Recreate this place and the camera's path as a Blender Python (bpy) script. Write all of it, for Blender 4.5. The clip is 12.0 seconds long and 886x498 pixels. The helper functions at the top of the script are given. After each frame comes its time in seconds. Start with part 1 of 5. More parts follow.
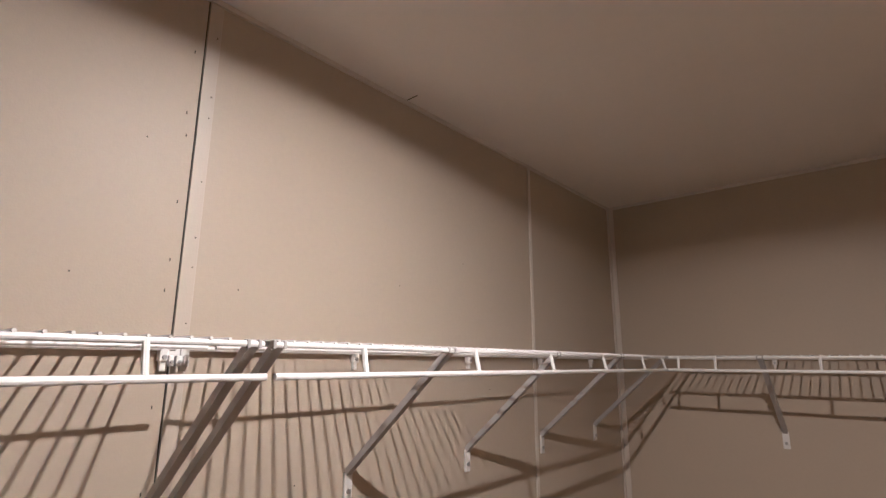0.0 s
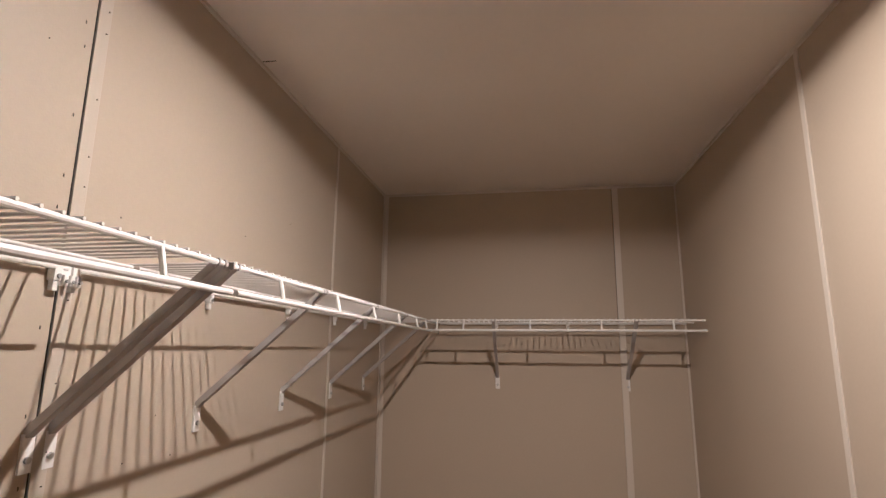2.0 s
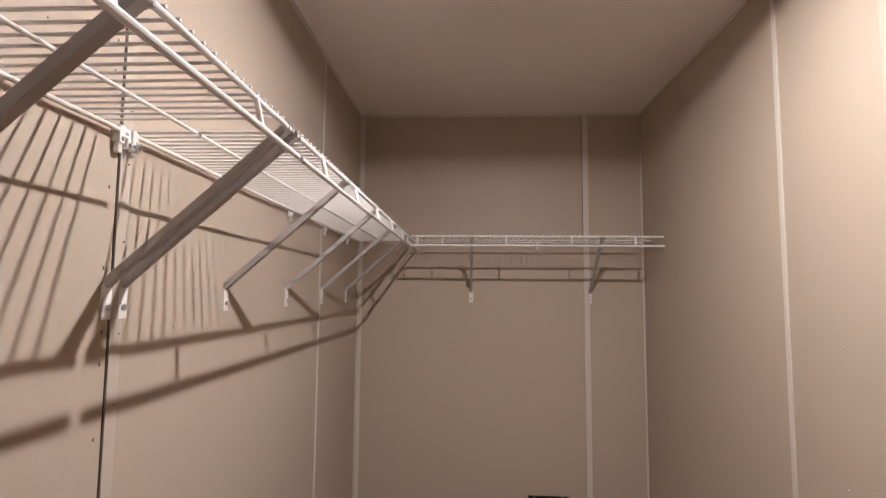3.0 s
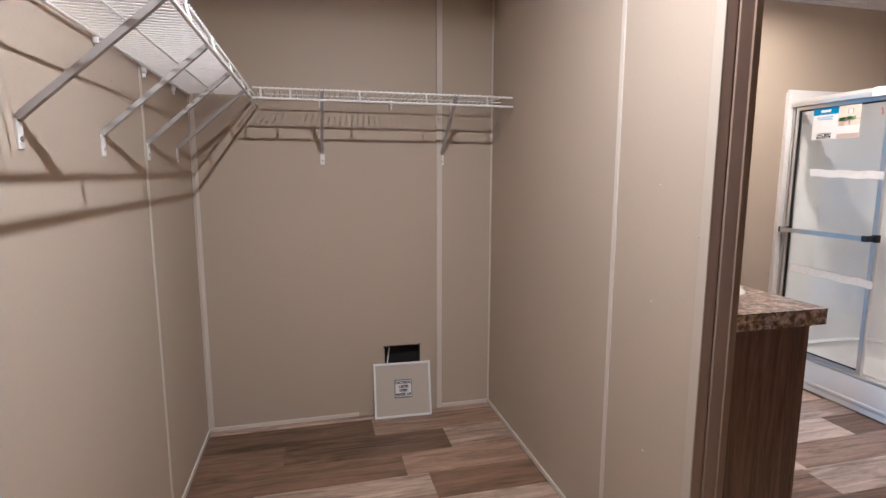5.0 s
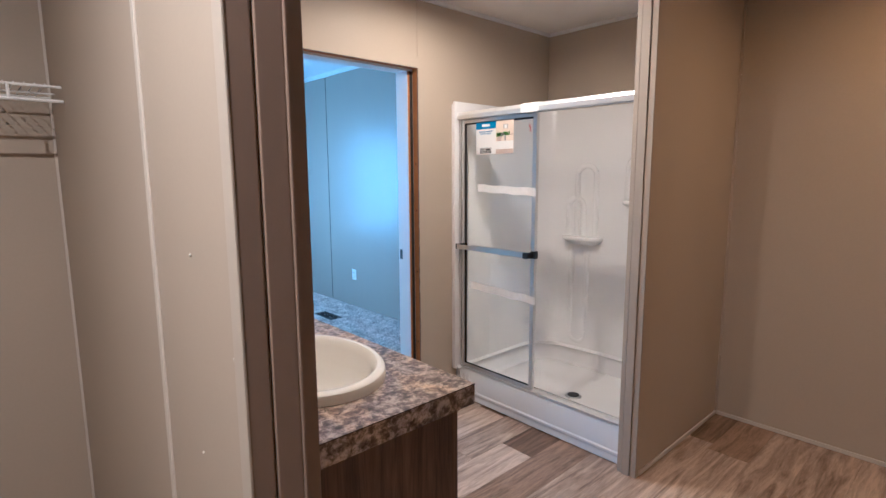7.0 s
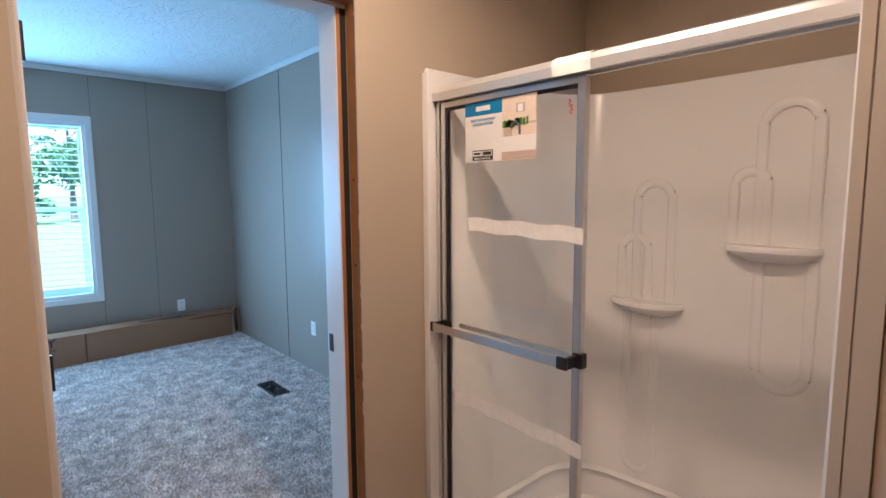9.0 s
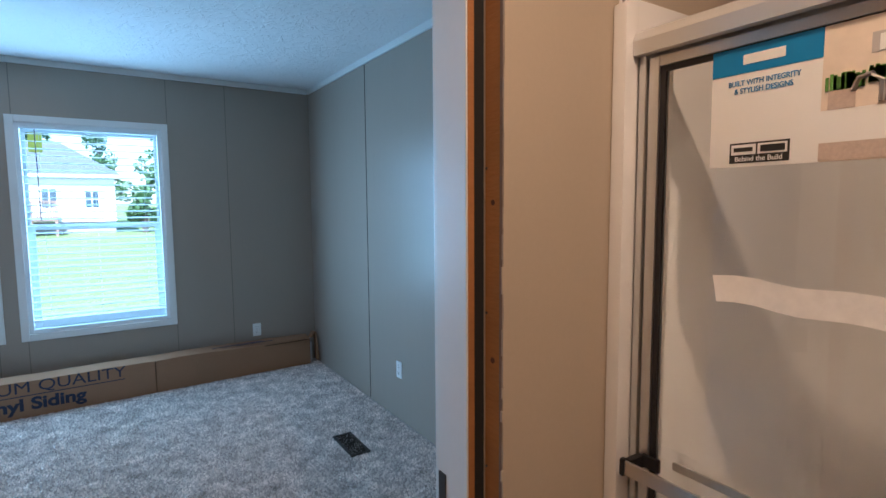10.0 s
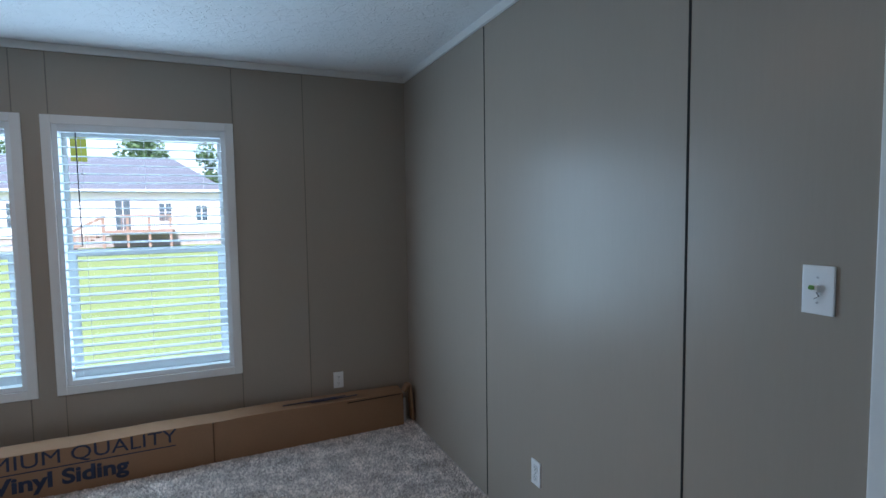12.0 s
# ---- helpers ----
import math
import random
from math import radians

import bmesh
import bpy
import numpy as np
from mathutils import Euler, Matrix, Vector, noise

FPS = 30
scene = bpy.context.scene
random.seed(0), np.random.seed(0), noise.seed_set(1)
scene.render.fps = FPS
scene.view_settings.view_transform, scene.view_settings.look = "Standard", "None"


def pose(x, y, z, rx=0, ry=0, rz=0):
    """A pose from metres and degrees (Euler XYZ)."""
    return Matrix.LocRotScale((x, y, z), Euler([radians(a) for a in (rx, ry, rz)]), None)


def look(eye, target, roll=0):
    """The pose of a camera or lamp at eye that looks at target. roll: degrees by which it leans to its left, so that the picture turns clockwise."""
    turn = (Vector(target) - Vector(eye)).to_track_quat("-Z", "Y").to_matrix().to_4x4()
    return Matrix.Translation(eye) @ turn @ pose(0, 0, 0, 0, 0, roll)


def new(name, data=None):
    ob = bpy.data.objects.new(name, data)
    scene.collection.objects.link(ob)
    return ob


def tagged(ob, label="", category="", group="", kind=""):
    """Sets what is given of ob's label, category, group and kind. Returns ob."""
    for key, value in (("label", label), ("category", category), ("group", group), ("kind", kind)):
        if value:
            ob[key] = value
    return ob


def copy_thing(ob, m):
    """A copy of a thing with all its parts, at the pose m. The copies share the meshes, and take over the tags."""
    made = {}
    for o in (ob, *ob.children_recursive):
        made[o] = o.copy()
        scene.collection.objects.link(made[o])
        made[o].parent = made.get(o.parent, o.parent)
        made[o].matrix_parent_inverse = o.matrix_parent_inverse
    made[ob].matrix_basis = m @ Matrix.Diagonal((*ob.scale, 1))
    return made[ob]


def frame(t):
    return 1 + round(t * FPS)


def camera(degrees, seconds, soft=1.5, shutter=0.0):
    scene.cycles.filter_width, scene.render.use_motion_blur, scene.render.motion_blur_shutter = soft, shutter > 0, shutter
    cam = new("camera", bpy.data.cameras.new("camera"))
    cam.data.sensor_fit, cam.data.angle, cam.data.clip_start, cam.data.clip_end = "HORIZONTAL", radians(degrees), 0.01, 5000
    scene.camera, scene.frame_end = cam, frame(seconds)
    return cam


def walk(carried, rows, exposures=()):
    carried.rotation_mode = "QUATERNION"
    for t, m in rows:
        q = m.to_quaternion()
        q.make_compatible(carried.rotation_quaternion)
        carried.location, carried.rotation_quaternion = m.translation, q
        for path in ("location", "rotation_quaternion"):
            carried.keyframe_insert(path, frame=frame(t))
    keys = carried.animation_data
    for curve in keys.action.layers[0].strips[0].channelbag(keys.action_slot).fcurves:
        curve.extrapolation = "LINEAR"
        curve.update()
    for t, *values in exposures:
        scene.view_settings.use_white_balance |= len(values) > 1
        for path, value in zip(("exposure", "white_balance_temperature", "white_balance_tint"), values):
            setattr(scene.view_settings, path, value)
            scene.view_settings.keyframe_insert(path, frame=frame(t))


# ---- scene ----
cam = camera(81.1, 12.0)
PATH = [
    (0, (0.004, -0.009, 1.7), (-1.275, 1.467, 2.131), 0.3),
    (0.5, (-0.002, -0.078, 1.696), (-1.115, 1.53, 2.111), 0.3),
    (1, (-0.111, -0.136, 1.682), (-0.945, 1.634, 2.096), 0.5),
    (1.5, (-0.165, -0.223, 1.659), (-0.692, 1.66, 2.076), 0.6),
    (2, (-0.198, -0.368, 1.595), (-0.516, 1.57, 1.973), 0.5),
    (2.5, (-0.265, -0.467, 1.52), (-0.479, 1.5, 1.813), 0.5),
    (3, (-0.367, -0.474, 1.448), (-0.469, 1.516, 1.617), 0.5),
    (3.2, (-0.416, -0.468, 1.418), (-0.463, 1.529, 1.531), 0.5),
    (4.8, (-0.442, -0.427, 1.331), (-0.056, 1.517, 1.058), 0.2),
    (5, (-0.413, -0.432, 1.349), (0.069, 1.488, 1.064), 0.1),
    (5.5, (-0.239, -0.42, 1.396), (0.515, 1.409, 1.103), -0.1),
    (6, (-0.089, -0.358, 1.416), (0.915, 1.347, 1.12), -0.1),
    (6.5, (0.066, -0.183, 1.429), (1.261, 1.393, 1.132), -0.1),
    (7, (0.306, -0.012, 1.449), (1.643, 1.447, 1.162), -0.3),
    (7.2, (0.406, 0.069, 1.44), (1.779, 1.5, 1.177), -0.1),
    (8.8, (1.283, 0.814, 1.463), (2.645, 2.264, 1.245), -0.4),
    (9, (1.387, 0.95, 1.467), (2.712, 2.432, 1.25), -0.4),
    (9.5, (1.593, 1.313, 1.46), (2.81, 2.887, 1.257), -0.5),
    (10, (1.735, 1.688, 1.509), (2.818, 3.359, 1.329), -0.4),
    (10.2, (1.757, 1.83, 1.546), (2.783, 3.538, 1.374), -0.4),
    (10.5, (1.764, 2.039, 1.584), (2.722, 3.786, 1.414), -0.7),
    (11, (1.756, 2.299, 1.593), (2.645, 4.087, 1.449), -0.8),
    (11.5, (1.911, 2.536, 1.574), (2.714, 4.362, 1.432), -0.8),
    (12, (2.083, 2.835, 1.552), (2.873, 4.667, 1.416), -0.8),
]
EXPOSURES = [(0.0, 2.27, 3960, 6), (1.5, 2.35, 4110, 6), (2.5, 2.55, 4020, 6), (4.8, 2.98, 3720, 4), (5.5, 2.9, 3700, 4), (7.2, 2.7, 3780, 5), (8.8, 2.45, 4300, 10),
             (9.5, 2.04, 4500, 12), (10.5, 1.7, 4740, 12), (11.0, 1.54, 4950, 13), (12.0, 1.36, 5600, 23)]
walk(cam, [(t, look(eye, target, roll)) for t, eye, target, roll in PATH], EXPOSURES)

# ---- world and light ----
SUN_UP, SUN_ROT = radians(52), radians(200)
world = bpy.data.worlds.new("world")
scene.world = world
world.use_nodes = True
wt = world.node_tree
wt.nodes.clear()
sky = wt.nodes.new("ShaderNodeTexSky")
sky.sky_type, sky.sun_disc, sky.sun_elevation, sky.sun_rotation = "NISHITA", False, SUN_UP, SUN_ROT
bg = wt.nodes.new("ShaderNodeBackground")
bg.inputs["Strength"].default_value = 0.15
wo = wt.nodes.new("ShaderNodeOutputWorld")
wt.links.new(sky.outputs[0], bg.inputs[0])
wt.links.new(bg.outputs[0], wo.inputs[0])

WARM = (1.0, 0.63, 0.34)


def sun_lamp():
    d = bpy.data.lights.new("sun", "SUN")
    d.energy, d.angle, d.color = 5.0, radians(0.5), (1.0, 0.95, 0.88)
    ob = new("sun", d)
    # from behind the house, so that none falls through these windows
    way = Vector((math.sin(SUN_ROT) * math.cos(SUN_UP), math.cos(SUN_ROT) * math.cos(SUN_UP), math.sin(SUN_UP)))
    ob.matrix_world = look(way * 60, (0, 0, 0))
    return ob


def can_lamp(x, y, z, watts, size, color):
    """A flat round diffuser facing down."""
    d = bpy.data.lights.new("can_lamp", "AREA")
    d.shape, d.size, d.energy, d.color = "DISK", size, watts, color
    ob = new("can_lamp", d)
    ob.matrix_world = pose(x, y, z)
    return ob


def window_light(x, y, z, w, h, watts):
    d = bpy.data.lights.new("window_light", "AREA")
    d.shape, d.size, d.size_y, d.energy, d.color = "RECTANGLE", w, h, watts, (0.59, 0.885, 1.0)
    ob = new("window_light", d)
    ob.matrix_world = pose(x, y, z, -90, 0, 0)
    return ob


BATH_WARM = (1.0, 0.575, 0.265)
NOOK_WARM = (1.0, 0.43, 0.11)
CANS = [(-0.11, 0.52, 2.438, 7.1, 0.027, WARM), (2.12, 1.72, 2.438, 3.9, 0.06, BATH_WARM), (1.2, 1.3, 2.438, 2.45, 0.06, BATH_WARM),
        (2.95, 0.0, 2.438, 1.75, 0.06, NOOK_WARM), (1.16, 4.9, 2.54, 2.6, 0.11, WARM), (6.2, 4.257, 2.54, 4, 0.1, WARM)]
sun_lamp()
for c in CANS:
    can_lamp(*c)
# the sky's light: what comes in past the slats, and what falls on the blinds from behind
for wx in (1.675, 0.555):
    window_light(wx, 6.5305, 1.33, 0.88, 1.46, 6.4)
    window_light(wx, 6.5885, 1.33, 0.88, 1.46, 5.4)

# ---- materials ----
def mat(name, rgb, rough=0.6, metal=0.0, spec=0.5, var=0.08, scale=3.0, grain=0.05, grain_scale=60.0, bump=0.0, bump_scale=200.0, tint=0.0, stretch=(1, 1, 1)):
    """A surface with slow stains, fine grain and relief, in object space metres."""
    m = bpy.data.materials.new(name)
    m.use_nodes = True
    nt = m.node_tree
    n, l = nt.nodes, nt.links
    b = n["Principled BSDF"]
    b.inputs["Roughness"].default_value, b.inputs["Metallic"].default_value = rough, metal
    b.inputs["Specular IOR Level"].default_value = spec
    tc = n.new("ShaderNodeNewGeometry")
    mp = n.new("ShaderNodeMapping")
    mp.inputs["Scale"].default_value = stretch
    l.new(tc.outputs["Position"], mp.inputs["Vector"])
    big, fine = n.new("ShaderNodeTexNoise"), n.new("ShaderNodeTexNoise")
    big.inputs["Scale"].default_value, big.inputs["Detail"].default_value = scale, 4
    fine.inputs["Scale"].default_value, fine.inputs["Detail"].default_value = grain_scale, 3
    l.new(mp.outputs[0], big.inputs["Vector"])
    l.new(mp.outputs[0], fine.inputs["Vector"])
    add = n.new("ShaderNodeMath")
    add.operation = "MULTIPLY_ADD"
    add.inputs[1].default_value, add.inputs[2].default_value = 2 * var, 1 - var
    l.new(big.outputs["Fac"], add.inputs[0])
    add2 = n.new("ShaderNodeMath")
    add2.operation = "MULTIPLY_ADD"
    add2.inputs[1].default_value = 2 * grain
    l.new(fine.outputs["Fac"], add2.inputs[0])
    l.new(add.outputs[0], add2.inputs[2])
    mul = n.new("ShaderNodeVectorMath")
    mul.operation = "SCALE"
    mul.inputs[0].default_value = [c / (1 + grain) for c in rgb]
    l.new(add2.outputs[0], mul.inputs["Scale"])
    l.new(mul.outputs[0], b.inputs["Base Color"])
    if bump:
        bn, bt = n.new("ShaderNodeBump"), n.new("ShaderNodeTexNoise")
        bt.inputs["Scale"].default_value, bt.inputs["Detail"].default_value = bump_scale, 3
        l.new(mp.outputs[0], bt.inputs["Vector"])
        bn.inputs["Strength"].default_value, bn.inputs["Distance"].default_value = bump, 0.002
        l.new(bt.outputs["Fac"], bn.inputs["Height"])
        l.new(bn.outputs[0], b.inputs["Normal"])
    return m


M = {}
M["wall"] = mat("greige_panel", (0.46, 0.39, 0.295), 0.5, spec=0.3, var=0.05, scale=1.5, grain=0.03, grain_scale=90, bump=0.12, bump_scale=260)
M["wall_gloss"] = mat("glossy_greige_panel", (0.34, 0.288, 0.234), 0.33, spec=0.27, var=0.05, scale=1.5, grain=0.03, grain_scale=90, bump=0.35, bump_scale=16, stretch=(1.6, 1.6, 0.12))
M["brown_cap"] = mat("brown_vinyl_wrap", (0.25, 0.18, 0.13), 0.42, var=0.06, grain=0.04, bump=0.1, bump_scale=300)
M["batten"] = mat("greige_batten", (0.63, 0.575, 0.49), 0.38, var=0.04, grain=0.02, bump=0.1, bump_scale=300)
M["wall_bead"] = mat("greige_vinyl_bead", (0.49, 0.43, 0.345), 0.45, var=0.04, grain=0.02, bump=0.1, bump_scale=300)
M["wall_seam"] = mat("shadowed_seam", (0.20, 0.17, 0.135), 0.6, var=0.15, scale=6)
M["trim"] = mat("painted_trim", (0.74, 0.73, 0.70), 0.4, var=0.03, grain=0.02, bump=0.05)
M["ceiling"] = mat("ceiling_paint", (0.78, 0.725, 0.655), 0.85, var=0.03, grain=0.02, bump=0.25, bump_scale=40)
M["board_core"] = mat("gypsum_core", (0.20, 0.15, 0.115), 0.9, var=0.3, scale=30, grain=0.2, grain_scale=200, bump=0.5, bump_scale=150)
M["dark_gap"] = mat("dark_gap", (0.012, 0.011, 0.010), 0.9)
M["subfloor"] = mat("subfloor", (0.05, 0.04, 0.03), 0.9)

M["wire"] = mat("white_coated_wire", (0.80, 0.78, 0.75), 0.35, var=0.02, grain=0.01)
# the braces' white coating, greyed to paint in the shade on their undersides
M["brace"] = mat("shade_greyed_coating", (0.42, 0.40, 0.38), 0.4, var=0.03, grain=0.02)
M["steel"] = mat("galvanised_screw", (0.5, 0.5, 0.5), 0.35, metal=1.0)
M["acrylic"] = mat("white_acrylic", (0.78, 0.77, 0.76), 0.22, var=0.02, scale=2, grain=0.01, bump=0.02, bump_scale=20)
M["porcelain"] = mat("white_porcelain", (0.85, 0.84, 0.80), 0.1, var=0.02, grain=0.01)
M["alu"] = mat("brushed_aluminium", (0.70, 0.695, 0.68), 0.33, metal=1.0, var=0.04, grain=0.05, grain_scale=300, stretch=(1, 1, 0.05))
M["alu_white"] = mat("satin_aluminium", (0.72, 0.72, 0.71), 0.35, metal=0.6, var=0.03, grain=0.02)
M["black"] = mat("black_plastic", (0.012, 0.012, 0.014), 0.4)
M["bronze"] = mat("dark_bronze", (0.06, 0.055, 0.05), 0.4, metal=0.7)
M["stud"] = mat("raw_pine", (0.34, 0.145, 0.032), 0.75, var=0.25, scale=9, grain=0.15, grain_scale=120, bump=0.5, bump_scale=120, stretch=(0.3, 0.3, 1.6))
M["knot"] = mat("pine_knot", (0.07, 0.028, 0.012), 0.7, var=0.3, scale=80)
M["plate"] = mat("white_plate", (0.80, 0.80, 0.79), 0.3, var=0.02, grain=0.01)
M["board"] = mat("beige_board", (0.50, 0.46, 0.38), 0.5, var=0.04, grain=0.03)
M["paper"] = mat("white_paper", (0.80, 0.79, 0.76), 0.5, var=0.02, grain=0.01)
M["ink"] = mat("black_ink", (0.02, 0.02, 0.02), 0.6)
M["navy_ink"] = mat("navy_print", (0.02, 0.027, 0.06), 0.7, var=0.2, scale=20)
M["blue_ink"] = mat("blue_print", (0.02, 0.20, 0.48), 0.5)
M["red_ink"] = mat("red_marker", (0.5, 0.03, 0.03), 0.6)
M["green"] = mat("printed_green", (0.12, 0.28, 0.04), 0.6, var=0.3, scale=200)
M["print_brown"] = mat("printed_brown", (0.52, 0.42, 0.345), 0.6, var=0.2, scale=200)
M["print_cream"] = mat("printed_cream", (0.72, 0.62, 0.5), 0.6, var=0.05, scale=60)
M["print_grey"] = mat("printed_grey", (0.45, 0.42, 0.4), 0.5)
M["card"] = mat("corrugated_cardboard", (0.30, 0.165, 0.085), 0.8, var=0.1, scale=4, grain=0.06, grain_scale=80, bump=0.2, bump_scale=90, stretch=(1, 1, 1))
M["card_fold"] = mat("creased_cardboard", (0.12, 0.062, 0.03), 0.85, var=0.2, scale=20)
M["tape"] = mat("milky_tape", (0.90, 0.88, 0.85), 0.3, var=0.1, scale=30, grain=0.04, bump=0.6, bump_scale=60)
def slat_mat(name="white_blind_slat", rgb=(0.78, 0.80, 0.80)):
    m = mat(name, rgb, 0.45, var=0.02, grain=0.01)
    n, l = m.node_tree.nodes, m.node_tree.links
    tr, mx = n.new("ShaderNodeBsdfTranslucent"), n.new("ShaderNodeMixShader")
    tr.inputs["Color"].default_value = (*rgb, 1)
    mx.inputs[0].default_value = 0.35
    l.new(n["Principled BSDF"].outputs[0], mx.inputs[1])
    l.new(tr.outputs[0], mx.inputs[2])
    l.new(mx.outputs[0], n["Material Output"].inputs["Surface"])
    return m


M["slat"] = slat_mat()
M["vinyl"] = mat("white_vinyl", (0.76, 0.78, 0.78), 0.35, var=0.02, grain=0.01)
M["siding"] = mat("white_siding", (0.78, 0.77, 0.74), 0.6, var=0.04, scale=1)
M["roof"] = mat("grey_shingle", (0.10, 0.11, 0.125), 0.9, var=0.2, scale=2, grain=0.2, grain_scale=12)
M["deck"] = mat("weathered_deck", (0.26, 0.17, 0.12), 0.8, var=0.2)
M["block"] = mat("grey_block", (0.32, 0.28, 0.25), 0.9, var=0.2)
M["pane_far"] = mat("dark_window", (0.05, 0.08, 0.1), 0.1)
M["lawn"] = mat("mown_lawn", (0.17, 0.22, 0.075), 0.95, spec=0.1, var=0.3, scale=0.5, grain=0.35, grain_scale=9, bump=0.6, bump_scale=30)
M["leaf"] = mat("tree_leaf", (0.075, 0.14, 0.045), 0.6, var=0.4, scale=1.5, grain=0.3, grain_scale=8)
M["bark"] = mat("tree_bark", (0.10, 0.075, 0.055), 0.9, var=0.3, scale=8, bump=0.6, bump_scale=30)
M["carpet"] = mat("carpet_pile", (0.53, 0.49, 0.465), 0.95, spec=0.1, var=0.3, scale=12, grain=0.6, grain_scale=105, bump=0.8, bump_scale=130)
M["door"] = mat("white_door_paint", (0.66, 0.67, 0.66), 0.45, var=0.02, grain=0.02, bump=0.06, bump_scale=150)
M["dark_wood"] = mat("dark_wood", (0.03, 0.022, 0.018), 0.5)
M["oak"] = mat("oak_top", (0.42, 0.29, 0.17), 0.5, var=0.15, scale=6, stretch=(0.3, 3, 1))
M["rug"] = mat("blue_rug", (0.12, 0.17, 0.24), 0.95, var=0.7, scale=9, grain=0.3, grain_scale=60)


def wood_mat(name, dark, light, along, rough, rand=0.0, ring=9.0):
    """Grained wood print; along: the grain's scale along x, y, z."""
    m = bpy.data.materials.new(name)
    m.use_nodes = True
    n, l = m.node_tree.nodes, m.node_tree.links
    b = n["Principled BSDF"]
    geo, oi = n.new("ShaderNodeNewGeometry"), n.new("ShaderNodeObjectInfo")
    off = n.new("ShaderNodeVectorMath")
    off.operation = "MULTIPLY_ADD"
    off.inputs[1].default_value = (37.0, 53.0, 19.0)
    comb = n.new("ShaderNodeCombineXYZ")
    for i in range(3):
        l.new(oi.outputs["Random"], comb.inputs[i])
    l.new(comb.outputs[0], off.inputs[0])
    l.new(geo.outputs["Position"], off.inputs[2])
    mp = n.new("ShaderNodeMapping")
    mp.inputs["Scale"].default_value = along
    l.new(off.outputs[0], mp.inputs["Vector"])
    t1, t2 = n.new("ShaderNodeTexNoise"), n.new("ShaderNodeTexNoise")
    t1.inputs["Scale"].default_value, t1.inputs["Detail"].default_value, t1.inputs["Distortion"].default_value = ring, 6, 1.2
    t2.inputs["Scale"].default_value, t2.inputs["Detail"].default_value = ring * 9, 4
    l.new(mp.outputs[0], t1.inputs["Vector"])
    l.new(mp.outputs[0], t2.inputs["Vector"])
    mix = n.new("ShaderNodeMath")
    mix.operation = "MULTIPLY_ADD"
    mix.inputs[1].default_value = 0.35
    l.new(t2.outputs["Fac"], mix.inputs[0])
    l.new(t1.outputs["Fac"], mix.inputs[2])
    add = n.new("ShaderNodeMath")
    add.operation = "MULTIPLY_ADD"
    add.inputs[1].default_value = rand
    l.new(oi.outputs["Random"], add.inputs[0])
    l.new(mix.outputs[0], add.inputs[2])
    ramp = n.new("ShaderNodeValToRGB")
    e = ramp.color_ramp.elements
    e[0].position, e[0].color = 0.5, (*dark, 1)
    e[1].position, e[1].color = 0.92 + rand * 0.75, (*light, 1)
    l.new(add.outputs[0], ramp.inputs[0])
    l.new(ramp.outputs[0], b.inputs["Base Color"])
    b.inputs["Roughness"].default_value = rough
    bn = n.new("ShaderNodeBump")
    bn.inputs["Strength"].default_value, bn.inputs["Distance"].default_value = 0.15, 0.001
    l.new(t2.outputs["Fac"], bn.inputs["Height"])
    l.new(bn.outputs[0], b.inputs["Normal"])
    return m


def laminate_mat():
    """Brown, cream and violet-grey mottled stone print."""
    m = bpy.data.materials.new("stone_laminate")
    m.use_nodes = True
    n, l = m.node_tree.nodes, m.node_tree.links
    b = n["Principled BSDF"]
    geo = n.new("ShaderNodeNewGeometry")
    t1, t2 = n.new("ShaderNodeTexNoise"), n.new("ShaderNodeTexNoise")
    t1.inputs["Scale"].default_value, t1.inputs["Detail"].default_value, t1.inputs["Distortion"].default_value, t1.inputs["Roughness"].default_value = 40, 9, 0.35, 0.74
    t2.inputs["Scale"].default_value, t2.inputs["Detail"].default_value, t2.inputs["Distortion"].default_value = 13, 5, 0.3
    l.new(geo.outputs["Position"], t1.inputs["Vector"])
    l.new(geo.outputs["Position"], t2.inputs["Vector"])
    r1, r2 = n.new("ShaderNodeValToRGB"), n.new("ShaderNodeValToRGB")
    for r, stops in ((r1, ((0.37, (0.035, 0.024, 0.022)), (0.455, (0.13, 0.095, 0.085)), (0.51, (0.30, 0.24, 0.20)), (0.57, (0.52, 0.44, 0.36)), (0.68, (0.70, 0.61, 0.50)))),
                     (r2, ((0.4, (0.80, 0.78, 0.84)), (0.5, (1.0, 1.0, 1.0)), (0.6, (1.05, 0.95, 0.80))))):
        el = r.color_ramp.elements
        while len(el) < len(stops):
            el.new(0.5)
        for e, (p, c) in zip(el, stops):
            e.position, e.color = p, (*c, 1)
    l.new(t1.outputs["Fac"], r1.inputs[0])
    l.new(t2.outputs["Fac"], r2.inputs[0])
    mul = n.new("ShaderNodeVectorMath")
    mul.operation = "MULTIPLY"
    l.new(r1.outputs[0], mul.inputs[0])
    l.new(r2.outputs[0], mul.inputs[1])
    l.new(mul.outputs[0], b.inputs["Base Color"])
    b.inputs["Roughness"].default_value = 0.3
    return m


def glass_mat(name, tint=(0.97, 0.99, 0.98)):
    m = bpy.data.materials.new(name)
    m.use_nodes = True
    b = m.node_tree.nodes["Principled BSDF"]
    b.inputs["Base Color"].default_value = (*tint, 1)
    b.inputs["Transmission Weight"].default_value, b.inputs["Roughness"].default_value, b.inputs["IOR"].default_value = 1.0, 0.0, 1.45
    return m


